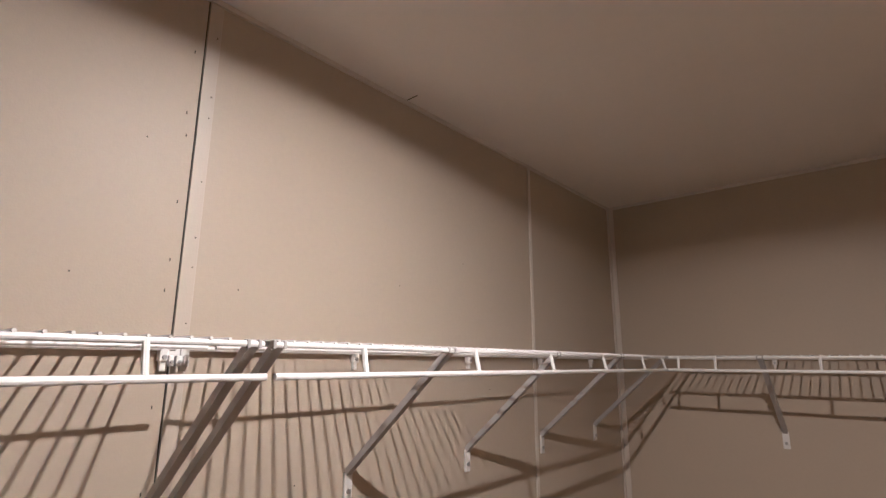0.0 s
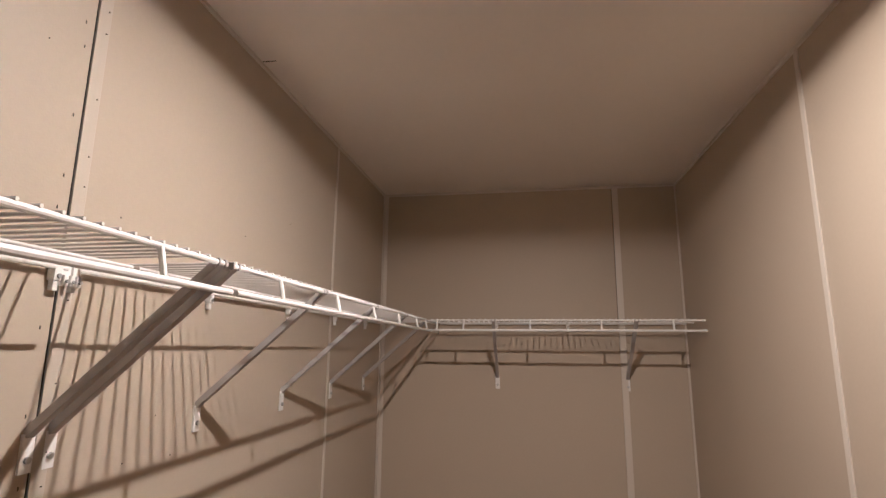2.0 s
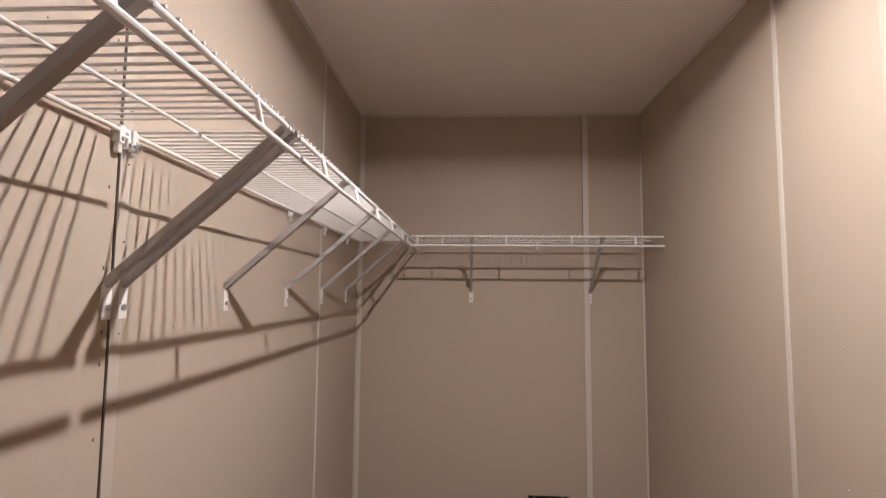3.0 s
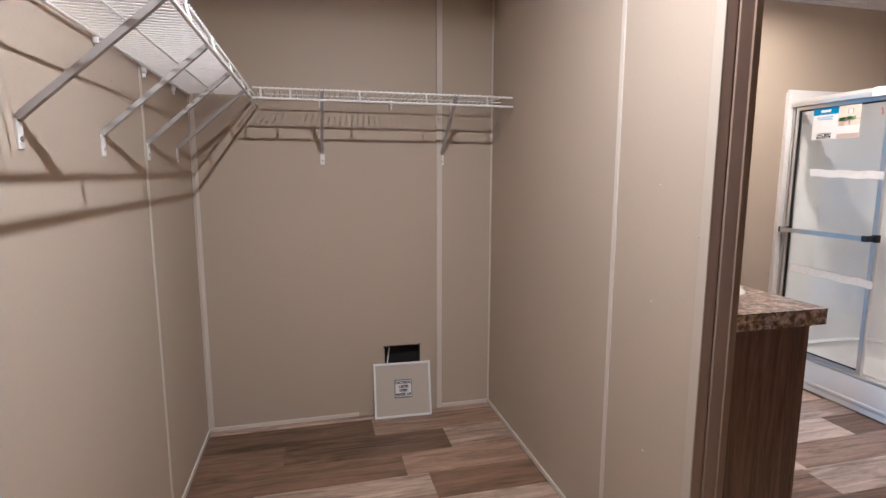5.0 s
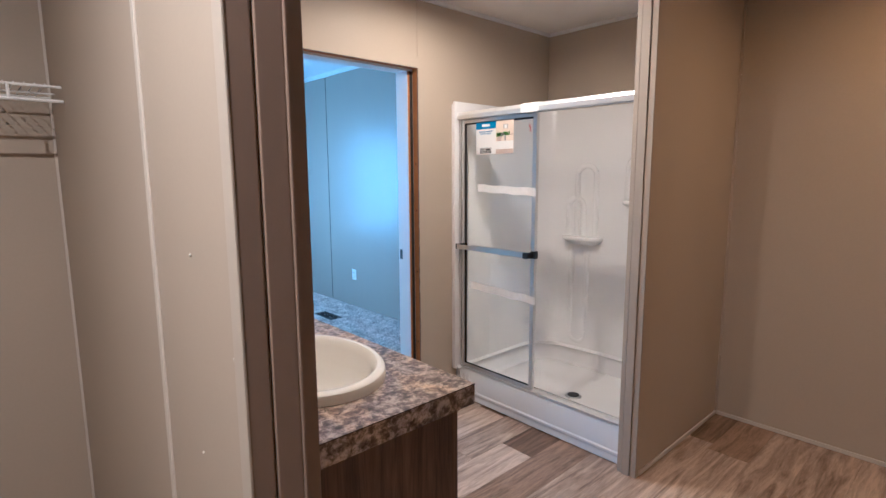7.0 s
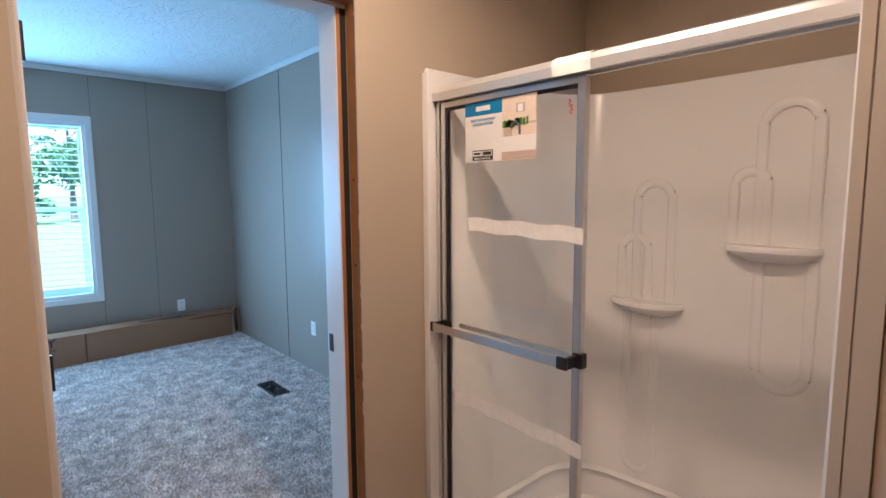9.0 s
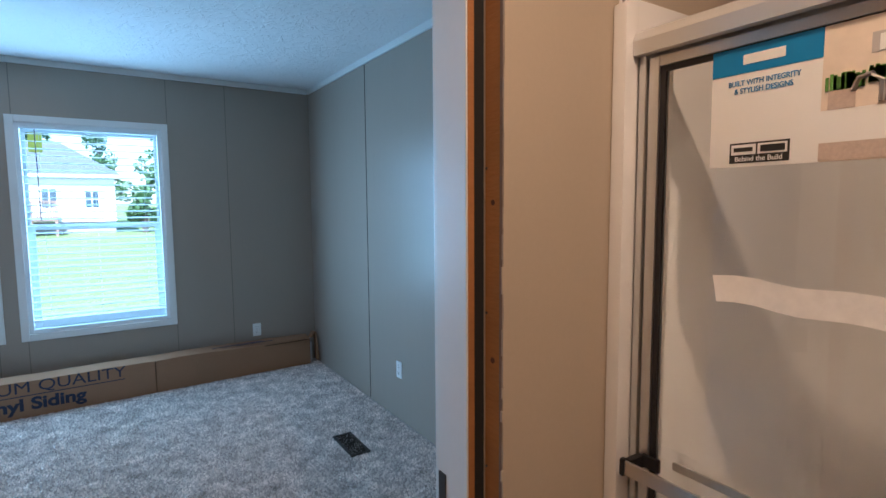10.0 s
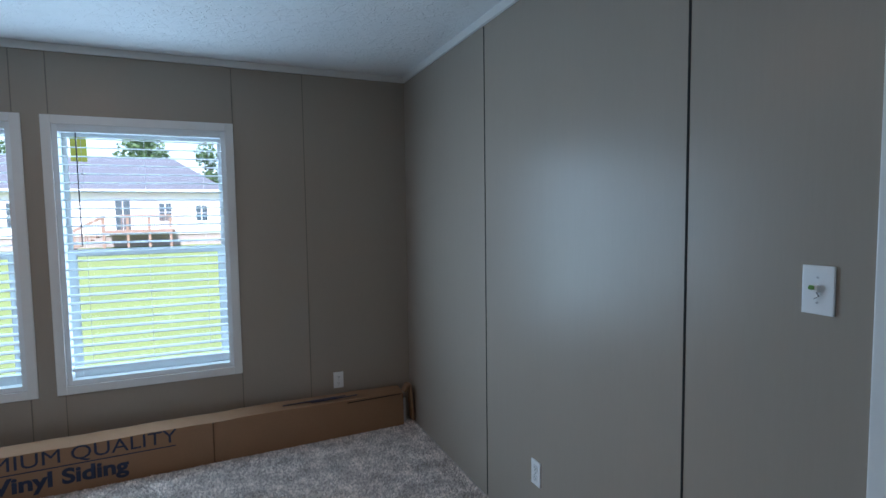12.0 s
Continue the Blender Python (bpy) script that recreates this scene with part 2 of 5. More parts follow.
def knockdown_mat():
    """White ceiling with stamped, ragged relief."""
    m = mat("stamped_ceiling", (0.82, 0.82, 0.81), 0.85, var=0.02, grain=0.02)
    n, l = m.node_tree.nodes, m.node_tree.links
    geo = n.new("ShaderNodeNewGeometry")
    t = n.new("ShaderNodeTexNoise")
    t.inputs["Scale"].default_value, t.inputs["Detail"].default_value, t.inputs["Distortion"].default_value = 15, 5, 2.4
    l.new(geo.outputs["Position"], t.inputs["Vector"])
    r = n.new("ShaderNodeValToRGB")
    r.color_ramp.elements[0].position, r.color_ramp.elements[1].position = 0.52, 0.62
    l.new(t.outputs["Fac"], r.inputs[0])
    bn = n.new("ShaderNodeBump")
    bn.inputs["Strength"].default_value, bn.inputs["Distance"].default_value = 0.6, 0.006
    l.new(r.outputs[0], bn.inputs["Height"])
    l.new(bn.outputs[0], n["Principled BSDF"].inputs["Normal"])
    return m


PLANKS = [wood_mat("plank_print_" + n, d, l, (0.55, 5.0, 1.0), 0.4, rand=0.2, ring=5.0) for n, d, l in (
    ("dark", (0.045, 0.025, 0.013), (0.25, 0.155, 0.09)), ("mid", (0.075, 0.043, 0.024), (0.41, 0.275, 0.175)), ("pale", (0.14, 0.09, 0.06), (0.62, 0.475, 0.345)))]
M["vanity_wood"] = wood_mat("brown_cabinet_wood", (0.036, 0.019, 0.0095), (0.18, 0.10, 0.05), (4.0, 4.0, 0.25), 0.45, ring=7.0)
M["laminate"] = laminate_mat()
M["glass"] = glass_mat("clear_glass")
M["knockdown"] = knockdown_mat()

WALL_T = 0.1


def box(bm, x0, y0, z0, x1, y1, z1, bevel=0.0):
    made = bmesh.ops.create_cube(bm, size=1.0)["verts"]
    bmesh.ops.scale(bm, vec=(x1 - x0, y1 - y0, z1 - z0), verts=made)
    bmesh.ops.translate(bm, vec=((x0 + x1) / 2, (y0 + y1) / 2, (z0 + z1) / 2), verts=made)
    if bevel:
        edges = list({e for v in made for e in v.link_edges})
        bmesh.ops.bevel(bm, geom=edges, offset=bevel, segments=2, affect="EDGES", profile=0.7)
    return bm


def boxes(*specs, bevel=0.0):
    bm = bmesh.new()
    for s in specs:
        box(bm, *s, bevel=bevel)
    return bm


def part(name, bm, material, parent=None, label="", smooth=False):
    me = bpy.data.meshes.new(name)
    bm.normal_update()
    bm.to_mesh(me)
    bm.free()
    me.materials.append(material)
    if smooth:
        me.polygons.foreach_set("use_smooth", [True] * len(me.polygons))
        me.set_sharp_from_angle(angle=radians(35))
    ob = new(name, me)
    if parent is not None:
        ob.parent = parent
        ob.matrix_parent_inverse = BASES.get(parent.name, Matrix())
    if label:
        ob["label"] = label
    return ob


BASES = {}


def thing(name, label, category, group="", at=(0, 0, 0)):
    """An empty at the thing's base; its parts are given in world metres."""
    ob = new(name)
    ob.empty_display_size = 0.1
    ob.location = at
    BASES[ob.name] = Matrix.Translation(at).inverted()
    return tagged(ob, label, category, group)


def setting(name, bm, material, label, category="wall", smooth=False):
    return tagged(part(name, bm, material, smooth=smooth), label, category, kind="structure")


# ---- the large structure ----
XL, XP, XB = -0.98, 0.567, 3.53          # closet's outer wall, partition's closet face, bathroom's far wall
YS, YM, YE = -1.9, 2.355, 0.68           # wall behind, wall between the halves, the partition's end
ZC, ZB = 2.442, 2.56                      # ceilings: closet and bathroom, bedroom
PT = 0.101                               # partition's thickness
YB0, YB1 = 2.412, 2.51                   # bedroom's own half of the double wall
XR, YW = 3.378, 6.527                    # bedroom's side wall and window wall
DX0, DX1, DZ = 1.462, 2.288, 2.05        # the doorway
W = [(1.16, 2.19), (0.04, 1.07)]         # windows, outside of their casings
WZ0, WZ1, CAS = 0.50, 2.156, 0.05
SD0, SD1 = 2.677, 3.447                   # doorway in the bedroom's side wall
XBL = -1.4

setting("wall_closet_side", boxes((XL - WALL_T, YS, 0, XL, YM, ZC)), M["wall"], "greige vinyl-faced panel wall of the closet")
# wall between the halves: hole for the cross-over hook-up, and the doorway
HX0, HX1, HZ0, HZ1 = -0.05, 0.152, 0.2, 0.392
setting("wall_marriage", boxes((XL - WALL_T, YM, 0, HX0, YM + 0.055, ZC), (HX1, YM, 0, DX0, YM + 0.055, ZC), (HX0, YM, 0, HX1, YM + 0.055, HZ0), (HX0, YM, HZ1, HX1, YM + 0.055, ZC),
                               (DX0, YM, DZ, DX1, YM + 0.055, ZC), (DX1, YM, 0, XB, YM + 0.055, ZC)), M["wall"], "greige panel wall with an unfinished doorway and a cut hole")
setting("wall_partition", boxes((XP, YE, 0, XP + PT, YM, ZC)), M["wall"], "greige panel partition between closet and vanity")
setting("wall_bath_far", boxes((XB, YS, 0, XB + WALL_T, YM, ZC)), M["wall"], "greige panel wall at the back of bathroom and shower")
setting("wall_behind", boxes((XL - WALL_T, YS - WALL_T, 0, XB + WALL_T, YS, ZC)), M["wall"], "plain greige panel wall closing the bathroom")
setting("wall_stub", boxes((2.535, 1.067, 0, XB, 1.152, ZC)), M["wall"], "greige panel stub wall beside the shower")
setting("ceiling_bath", boxes((XL - WALL_T, YS - WALL_T, ZC, XB + WALL_T, YM + 0.055, ZC + 0.08)), M["ceiling"], "pale painted flat ceiling of closet and bathroom", "ceiling")

# bedroom
setting("wall_bedroom_door", boxes((XBL, YB0, 0, DX0 - 0.01, YB1, ZB), (DX1 + 0.01, YB0, 0, XR, YB1, ZB), (DX0 - 0.01, YB0, DZ + 0.01, DX1 + 0.01, YB1, ZB)), M["wall_gloss"], "greige panel wall of the bedroom with a doorway")
setting("wall_bedroom_side", boxes((XR, SD1, 0, XR + WALL_T, YW + 0.12, ZB), (XR, YB0, 0, XR + WALL_T, SD0, ZB), (XR, SD0, 2.05, XR + WALL_T, SD1, ZB)), M["wall_gloss"], "glossy greige panel wall with dark open seams")
c = CAS
xs = sorted([(a + c, b - c) for a, b in W])
setting("wall_windows", boxes((XBL, YW, 0, xs[0][0], YW + 0.12, ZB), (xs[0][1], YW, 0, xs[1][0], YW + 0.12, ZB), (xs[1][1], YW, 0, XR, YW + 0.12, ZB),
                              *[(a, YW, 0, b, YW + 0.12, WZ0 + c) for a, b in xs], *[(a, YW, WZ1 - c, b, YW + 0.12, ZB) for a, b in xs]), M["wall_gloss"], "greige panel outer wall with two windows")
setting("wall_bedroom_far", boxes((XBL - WALL_T, YB0, 0, XBL, YW + 0.12, ZB)), M["wall_gloss"], "plain greige panel wall closing the bedroom")
setting("ceiling_bedroom", boxes((XBL - WALL_T, YB0, ZB, XR + WALL_T, YW + 0.12, ZB + 0.08)), M["knockdown"], "white textured ceiling of the bedroom", "ceiling")
setting("subfloor", boxes((XL - WALL_T, YS - WALL_T, -0.06, XB + WALL_T, YB0, -0.004)), M["subfloor"], "dark sheet under the vinyl planks", "floor")

setting("floor_carpet", boxes((XBL - WALL_T, YB0, -0.06, XR + WALL_T, YW + 0.12, -0.004)), M["carpet"], "mottled grey-beige cut-pile carpet", "floor")


# ---- shapes ----
def tube(pts, r, sides=8, closed_ends=True):
    """A round rod along points."""
    bm = bmesh.new()
    pts = [Vector(p) for p in pts]
    rings = []
    for i, p in enumerate(pts):
        d = (pts[min(i + 1, len(pts) - 1)] - pts[max(i - 1, 0)]).normalized()
        side = d.cross(Vector((0, 0, 1))) if abs(d.z) < 0.95 else d.cross(Vector((1, 0, 0)))
        side.normalize()
        up = side.cross(d)
        rings.append([bm.verts.new(p + r * (math.cos(a) * side + math.sin(a) * up)) for a in (2 * math.pi * k / sides for k in range(sides))])
    for a, b in zip(rings, rings[1:]):
        for k in range(sides):
            bm.faces.new((a[k], a[(k + 1) % sides], b[(k + 1) % sides], b[k]))
    if closed_ends:
        bm.faces.new(rings[0])
        bm.faces.new(list(reversed(rings[-1])))
    bmesh.ops.recalc_face_normals(bm, faces=bm.faces)
    return bm


def prism(profile, axis, a, b):
    """Extrudes a closed outline (u, v) along an axis from a to b. x: (y, z); y: (x, z); z: (x, y)."""
    put = {"x": lambda u, v, w: (w, u, v), "y": lambda u, v, w: (u, w, v), "z": lambda u, v, w: (u, v, w)}[axis]
    bm = bmesh.new()
    lo = [bm.verts.new(put(u, v, a)) for u, v in profile]
    hi = [bm.verts.new(put(u, v, b)) for u, v in profile]
    k = len(profile)
    for i in range(k):
        bm.faces.new((lo[i], lo[(i + 1) % k], hi[(i + 1) % k], hi[i]))
    bm.faces.new(lo)
    bm.faces.new(hi)
    bmesh.ops.recalc_face_normals(bm, faces=bm.faces)
    return bm


def disc(cx, cy, cz, r, h, axis="z", sides=24, bevel=0.0):
    bm = bmesh.new()
    bmesh.ops.create_cone(bm, cap_ends=True, segments=sides, radius1=r, radius2=r - bevel, depth=h)
    rot = {"z": Matrix(), "x": Matrix.Rotation(radians(90), 4, "Y"), "y": Matrix.Rotation(radians(90), 4, "X")}[axis]
    bm.transform(Matrix.Translation((cx, cy, cz)) @ rot)
    return bm


def strip(pts, half, thick):
    """A flat bar along points in a vertical plane; half: the vector of half its width, thick: that of its thickness."""
    bm = bmesh.new()
    half, thick = Vector(half), Vector(thick)
    rings = [[bm.verts.new(Vector(p) + s * half + t * thick) for s, t in ((-1, 0), (1, 0), (1, 1), (-1, 1))] for p in pts]
    for a, b in zip(rings, rings[1:]):
        for k in range(4):
            bm.faces.new((a[k], a[(k + 1) % 4], b[(k + 1) % 4], b[k]))
    bm.faces.new(rings[0])
    bm.faces.new(rings[-1])
    bmesh.ops.recalc_face_normals(bm, faces=bm.faces)
    return bm


def lettering(text, size, depth, m, align="LEFT", bold=0.0, squeeze=1.0):
    cu = bpy.data.curves.new("lettering", "FONT")
    cu.body, cu.size, cu.extrude, cu.align_x, cu.offset = text, size, depth, align, bold
    ob = bpy.data.objects.new("lettering", cu)
    me = bpy.data.meshes.new_from_object(ob)
    bpy.data.objects.remove(ob)
    bpy.data.curves.remove(cu)
    bm = bmesh.new()
    bm.from_mesh(me)
    bpy.data.meshes.remove(me)
    bm.transform(m @ Matrix.Diagonal((squeeze, 1, 1, 1)))
    return bm


def share(name, me, parent, m):
    """One of many alike pieces on one mesh."""
    ob = new(name, me)
    ob.parent = parent
    ob.matrix_basis = m
    return ob


def mesh_of(name, bm, material):
    me = bpy.data.meshes.new(name)
    bm.normal_update()
    bm.to_mesh(me)
    bm.free()
    me.materials.append(material)
    return me


# ---- trims of the setting ----
def batten(name, label, *specs, material="batten", bevel=0.003):
    return setting(name, boxes(*specs, bevel=bevel), M[material], label, "trim")


batten("trim_closet_batten", "pale batten strip over a panel seam", (XL, 0.385, 0, XL + 0.004, 0.413, ZC), material="wall_bead", bevel=0.0012)
batten("trim_closet_gap", "dark open seam beside a batten", (XL - 0.004, 0.3828, 0.005, XL + 0.0010, 0.3846, ZC - 0.002), material="dark_gap", bevel=0)
batten("trim_closet_bead", "thin pale bead over a panel seam", (XL, 1.612, 0, XL + 0.005, 1.628, ZC), material="batten")
batten("trim_closet_corner", "pale corner strip in the closet", (XL, YM - 0.022, 0.02, XL + 0.006, YM, ZC), (XL + 0.006, YM - 0.006, 0.02, XL + 0.026, YM, ZC))
batten("trim_back_batten", "pale batten strip standing proud of the closet wall", (0.249, YM - 0.008, 0, 0.279, YM, ZC))
batten("trim_back_gap", "dark open seam beside a batten", (0.2468, YM - 0.001, 1.73, 0.2487, YM + 0.004, ZC - 0.002), material="dark_gap", bevel=0)
batten("trim_back_corner", "thin pale bead in the closet corner", (XP - 0.008, YM - 0.008, 0.02, XP, YM, ZC), bevel=0.002)
batten("trim_partition_bead", "thin pale bead over a panel seam", (XP - 0.005, 1.095, 0.02, XP, 1.115, ZC), bevel=0.002)
batten("trim_closet_ceiling", "thin pale cove under the closet ceiling", (XL, 0.0, ZC - 0.012, XL + 0.008, YM, ZC), (XL + 0.008, YM - 0.008, ZC - 0.012, XP - 0.008, YM, ZC), (XP - 0.008, YE, ZC - 0.012, XP, YM, ZC), bevel=0.002)
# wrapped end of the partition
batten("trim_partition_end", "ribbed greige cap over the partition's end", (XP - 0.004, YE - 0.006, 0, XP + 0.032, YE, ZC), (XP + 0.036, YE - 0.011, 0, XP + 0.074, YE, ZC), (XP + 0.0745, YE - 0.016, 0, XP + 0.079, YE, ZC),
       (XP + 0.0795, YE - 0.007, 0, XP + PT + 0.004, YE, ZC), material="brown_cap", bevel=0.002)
batten("trim_partition_edge", "pale rounded corner bead of the partition", (XP - 0.005, YE - 0.007, 0, XP - 0.0005, YE + 0.026, ZC), material="wall_bead", bevel=0.002)
batten("trim_stub_end", "ribbed greige cap over the stub wall's end", (2.528, 1.062, 0, 2.535, 1.091, ZC), (2.523, 1.093, 0, 2.535, 1.132, ZC), (2.528, 1.136, 0, 2.535, 1.157, ZC), (2.535, 1.1525, 1.90, 2.5595, 1.157, ZC), (2.528, 1.062, 0, 2.56, 1.0665, ZC), material="wall", bevel=0.002)
batten("trim_nook_corner", "thin greige strip in the corner", (XB - 0.012, 1.055, 0.02, XB, 1.067, ZC), material="wall", bevel=0.002)
batten("trim_door_seam", "thin greige bead over a panel seam", (2.281, YM - 0.004, DZ + 0.06, 2.291, YM, ZC), material="wall", bevel=0.0015)
batten("trim_bath_ceiling", "white cove moulding under the bathroom ceiling", (XP + PT, YM - 0.016, ZC - 0.022, XB, YM, ZC), (XB - 0.016, 1.165, ZC - 0.022, XB, YM - 0.016, ZC), material="trim", bevel=0.004)
B = 0.024
batten("baseboard_closet", "thin pale base strip round the closet", (XL, YS, 0.002, XL + 0.009, YM, B), (XL + 0.009, YM - 0.009, 0.002, -0.2, YM, B), (0.281, YM - 0.009, 0.002, XP - 0.009, YM, B), (XP - 0.009, YE, 0.002, XP, YM, B), bevel=0.003)
batten("baseboard_nook", "thin greige base strip in the bathroom", (2.56, 1.058, 0.002, XB - 0.009, 1.067, B), (XB - 0.009, YS, 0.002, XB, 1.067, B), bevel=0.003)

JX = 2.252                               # inner face of the white jamb
# the doorway: rough studs on the bathroom's half, white jamb on the bedroom's half
door_frame = setting("door_frame_bath", boxes((DX0 - 0.012, YB0 - 0.003, 0, DX0 + 0.02, YB1, DZ - 0.012), (JX, YB0, 0, JX + 0.016, YB1, DZ - 0.012), (DX0 - 0.012, YB0 - 0.003, DZ - 0.012, DX1 + 0.012, YB1, DZ + 0.012), bevel=0.002),
                     M["trim"], "white painted jamb in an unfinished doorway", "door frame")
part("stud", boxes((DX1 - 0.0005, YM + 0.010, 0, DX1 + 0.03, YM + 0.05, DZ), bevel=0.002), M["stud"], door_frame, "raw pine stud with nail holes")
part("stud", boxes((DX0 - 0.03, YM + 0.008, 0, DX0 + 0.0005, YM + 0.05, DZ), bevel=0.002), M["stud"], door_frame, "raw pine stud with nail holes")
# black strip that colours in the shade between jamb and stud
part("gap_shade", boxes((JX + 0.0165, YB0 - 0.0018, 0, DX1 + 0.04, YB0 - 0.0003, DZ - 0.0125)), M["dark_gap"], door_frame, "black strip painting the shade in the gap beside the jamb")
part("jamb_edge", boxes((JX + 0.003, YB0 - 0.0025, 0, JX + 0.0155, YB0 - 0.0003, DZ - 0.013), bevel=0.0008), M["stud"], door_frame, "raw pine edge of the jamb")
part("panel_edge", boxes((DX1 - 0.0012, YM + 0.003, 0, DX1 + 0.02, YM + 0.0098, DZ)), M["board_core"], door_frame, "greyish raw edge of the cut panel")
part("header", boxes((DX0 - 0.03, YM + 0.008, DZ - 0.0005, DX1 + 0.03, YM + 0.05, DZ + 0.03), bevel=0.002), M["stud"], door_frame, "raw pine header")
part("casing", boxes((DX0 - 0.05, YB1, 0, DX0 - 0.0125, YB1 + 0.014, DZ + 0.05), (JX + 0.004, YB1, 0, DX1 + 0.03, YB1 + 0.014, DZ + 0.05), (DX0 - 0.0125, YB1, DZ + 0.013, JX + 0.004, YB1 + 0.014, DZ + 0.05), bevel=0.003), M["trim"], door_frame)
part("strike_plate", boxes((JX - 0.0022, YB0 + 0.068, 0.93, JX + 0.0004, YB0 + 0.092, 0.99), bevel=0.0006), M["bronze"], door_frame, "dark bronze strike plate")
for hz in (1.82, 1.03, 0.25):
    h = part("hinge", boxes((DX0 + 0.0195, YB1 - 0.045, hz - 0.045, DX0 + 0.023, YB1 + 0.004, hz + 0.045), bevel=0.001), M["bronze"], door_frame, "dark bronze hinge leaf")
    part("knuckle", disc(DX0 + 0.026, YB1 + 0.008, hz, 0.0075, 0.09, sides=12), M["bronze"], h)
# ragged cut edge of the panel beside the studs, with nail heads
rnd = random.Random(4)
bm = bmesh.new()
z = 0.02
while z < DZ - 0.03:
    h = rnd.uniform(0.008, 0.05)
    box(bm, DX1 - 0.0004 - rnd.random() ** 3 * 0.004, YM - 0.0012, z, DX1 + 0.002, YM + rnd.uniform(0.0015, 0.004), z + h)
    z += h + rnd.uniform(0.0, 0.02)
setting("trim_torn_edge", bm, M["wall"], "torn paper edge of the cut panel", "trim")
bm = bmesh.new()
for k in range(7):
    for dx in (-0.0,):
        z = 0.2 + k * 0.22 + rnd.uniform(-0.06, 0.06)
        bmesh.ops.create_icosphere(bm, subdivisions=1, radius=0.0028, matrix=Matrix.Translation((DX1 + 0.018 * (dx > 0) - 0.001, YM + (0.0 if dx > 0 else 0.045), z)))
for z, r in ((1.508, 0.005), (1.233, 0.0055), (0.86, 0.005), (0.42, 0.006)):
    knot = disc(DX1 - 0.0006, YM + 0.028, z, r, 0.0012, "x", 12)
    part("knot", knot, M["knot"], door_frame, "dark knot in the pine stud")
tagged(part("nail_heads", bm, M["bronze"]), "rusty nail heads along the doorway", "nail", kind="stuff")
bm = bmesh.new()
for k in range(12):
    z = 1.2 + k * 0.1 + rnd.uniform(-0.03, 0.03)
    yy = 0.366 + rnd.uniform(-0.006, 0.004)
    box(bm, XL - 0.001, yy, z, XL + 0.0008, yy + 0.0016, z + 0.006)
    box(bm, XL + 0.004, 0.404, z + 0.05, XL + 0.0066, 0.4055, z + 0.0515)
for y, z in ((0.215, 1.84), (0.66, 1.45), (0.72, 1.36), (0.58, 1.37), (1.22, 2.0), (0.3, 2.1), (0.95, 1.9), (1.35, 1.62), (0.5, 1.84)):
    box(bm, XL - 0.001, y, z, XL + 0.0008, y + 0.0022, z + 0.0022)
# short dark crack in the ceiling beside the wall
box(bm, XL + 0.006, 0.954, ZC - 0.0012, XL + 0.05, 0.9565, ZC + 0.001)
tagged(part("staples", bm, M["dark_gap"]), "small dark staples and nail marks in the panels, and a ceiling crack", "staple", kind="stuff")
bm = bmesh.new()
for z in (0.38, 0.82, 1.18, 1.62, 1.98, 2.2):
    bmesh.ops.create_icosphere(bm, subdivisions=1, radius=0.0035, matrix=Matrix.Translation((2.545, 1.0655, z)))
    bmesh.ops.create_icosphere(bm, subdivisions=1, radius=0.003, matrix=Matrix.Translation((XP - 0.001, 0.80 + 0.1 * math.sin(z * 9), z * 0.6)))
    bmesh.ops.create_icosphere(bm, subdivisions=1, radius=0.003, matrix=Matrix.Translation((XB - 0.013, 1.054, z)))
tagged(part("screw_caps", bm, M["batten"]), "small pale screw heads in the panel edges", "screw", kind="stuff")


# ---- closet: wire shelves ----
ZS, ZL = 1.727, 1.680     # front rod, lip rod


def wire_shelf(label, a, b, links, along):
    """A ventilated shelf from a to b along its wall; along 'y' on the side wall, 'x' on the back wall."""
    def p(u, d, z):
        return (XL + d, u, z) if along == "y" else (u, YM - d, z)
    depth = 0.305
    sh = thing("wire_shelf", label, "shelf", "closet shelves", p((a + b) / 2, depth / 2, ZL))
    for name, d, z, r in (("back_rod", 0.012, ZS - 0.004, 0.0042), ("middle_rod", 0.135, ZS - 0.004, 0.0032), ("front_rod", depth, ZS - 0.002, 0.0046), ("lip_rod", depth + 0.012, ZL, 0.0052)):
        part(name, tube([p(a, d, z), p(b, d, z)], r, 10), M["wire"], sh, smooth=True)
    for u in links:
        part("link", tube([p(u, depth + 0.001, ZS), p(u, depth + 0.012, ZL)], 0.0046, 8), M["wire"], sh, smooth=True)
    o = BASES[sh.name].inverted().translation
    n = int((b - a - 0.01) / 0.0254)
    me = mesh_of("cross_wire", tube([Vector(p(0, 0.006, ZS + 0.0035)), Vector(p(0, depth + 0.005, ZS + 0.0035))], 0.0024, 6), M["wire"])
    me.transform(BASES[sh.name])
    for k in range(n):
        u = a + 0.008 + k * 0.0254
        share("cross_wire", me, sh, Matrix.Translation((0, u, 0) if along == "y" else (u, 0, 0)))
    return sh


wire_shelf("white coated wire shelf along the closet wall", -1.45, 0.388, (-1.32, -1.01, -0.70, -0.39, -0.078, 0.233), "y")
wire_shelf("white coated wire shelf running into the closet corner", 0.402, YM - 0.008, (0.572, 0.88, 1.195, 1.51, 1.825, 2.03), "y")
wire_shelf("white coated wire shelf across the closet's back wall", XL + 0.325, XP - 0.004, (-0.62, -0.495, -0.189, 0.125, 0.43), "x")


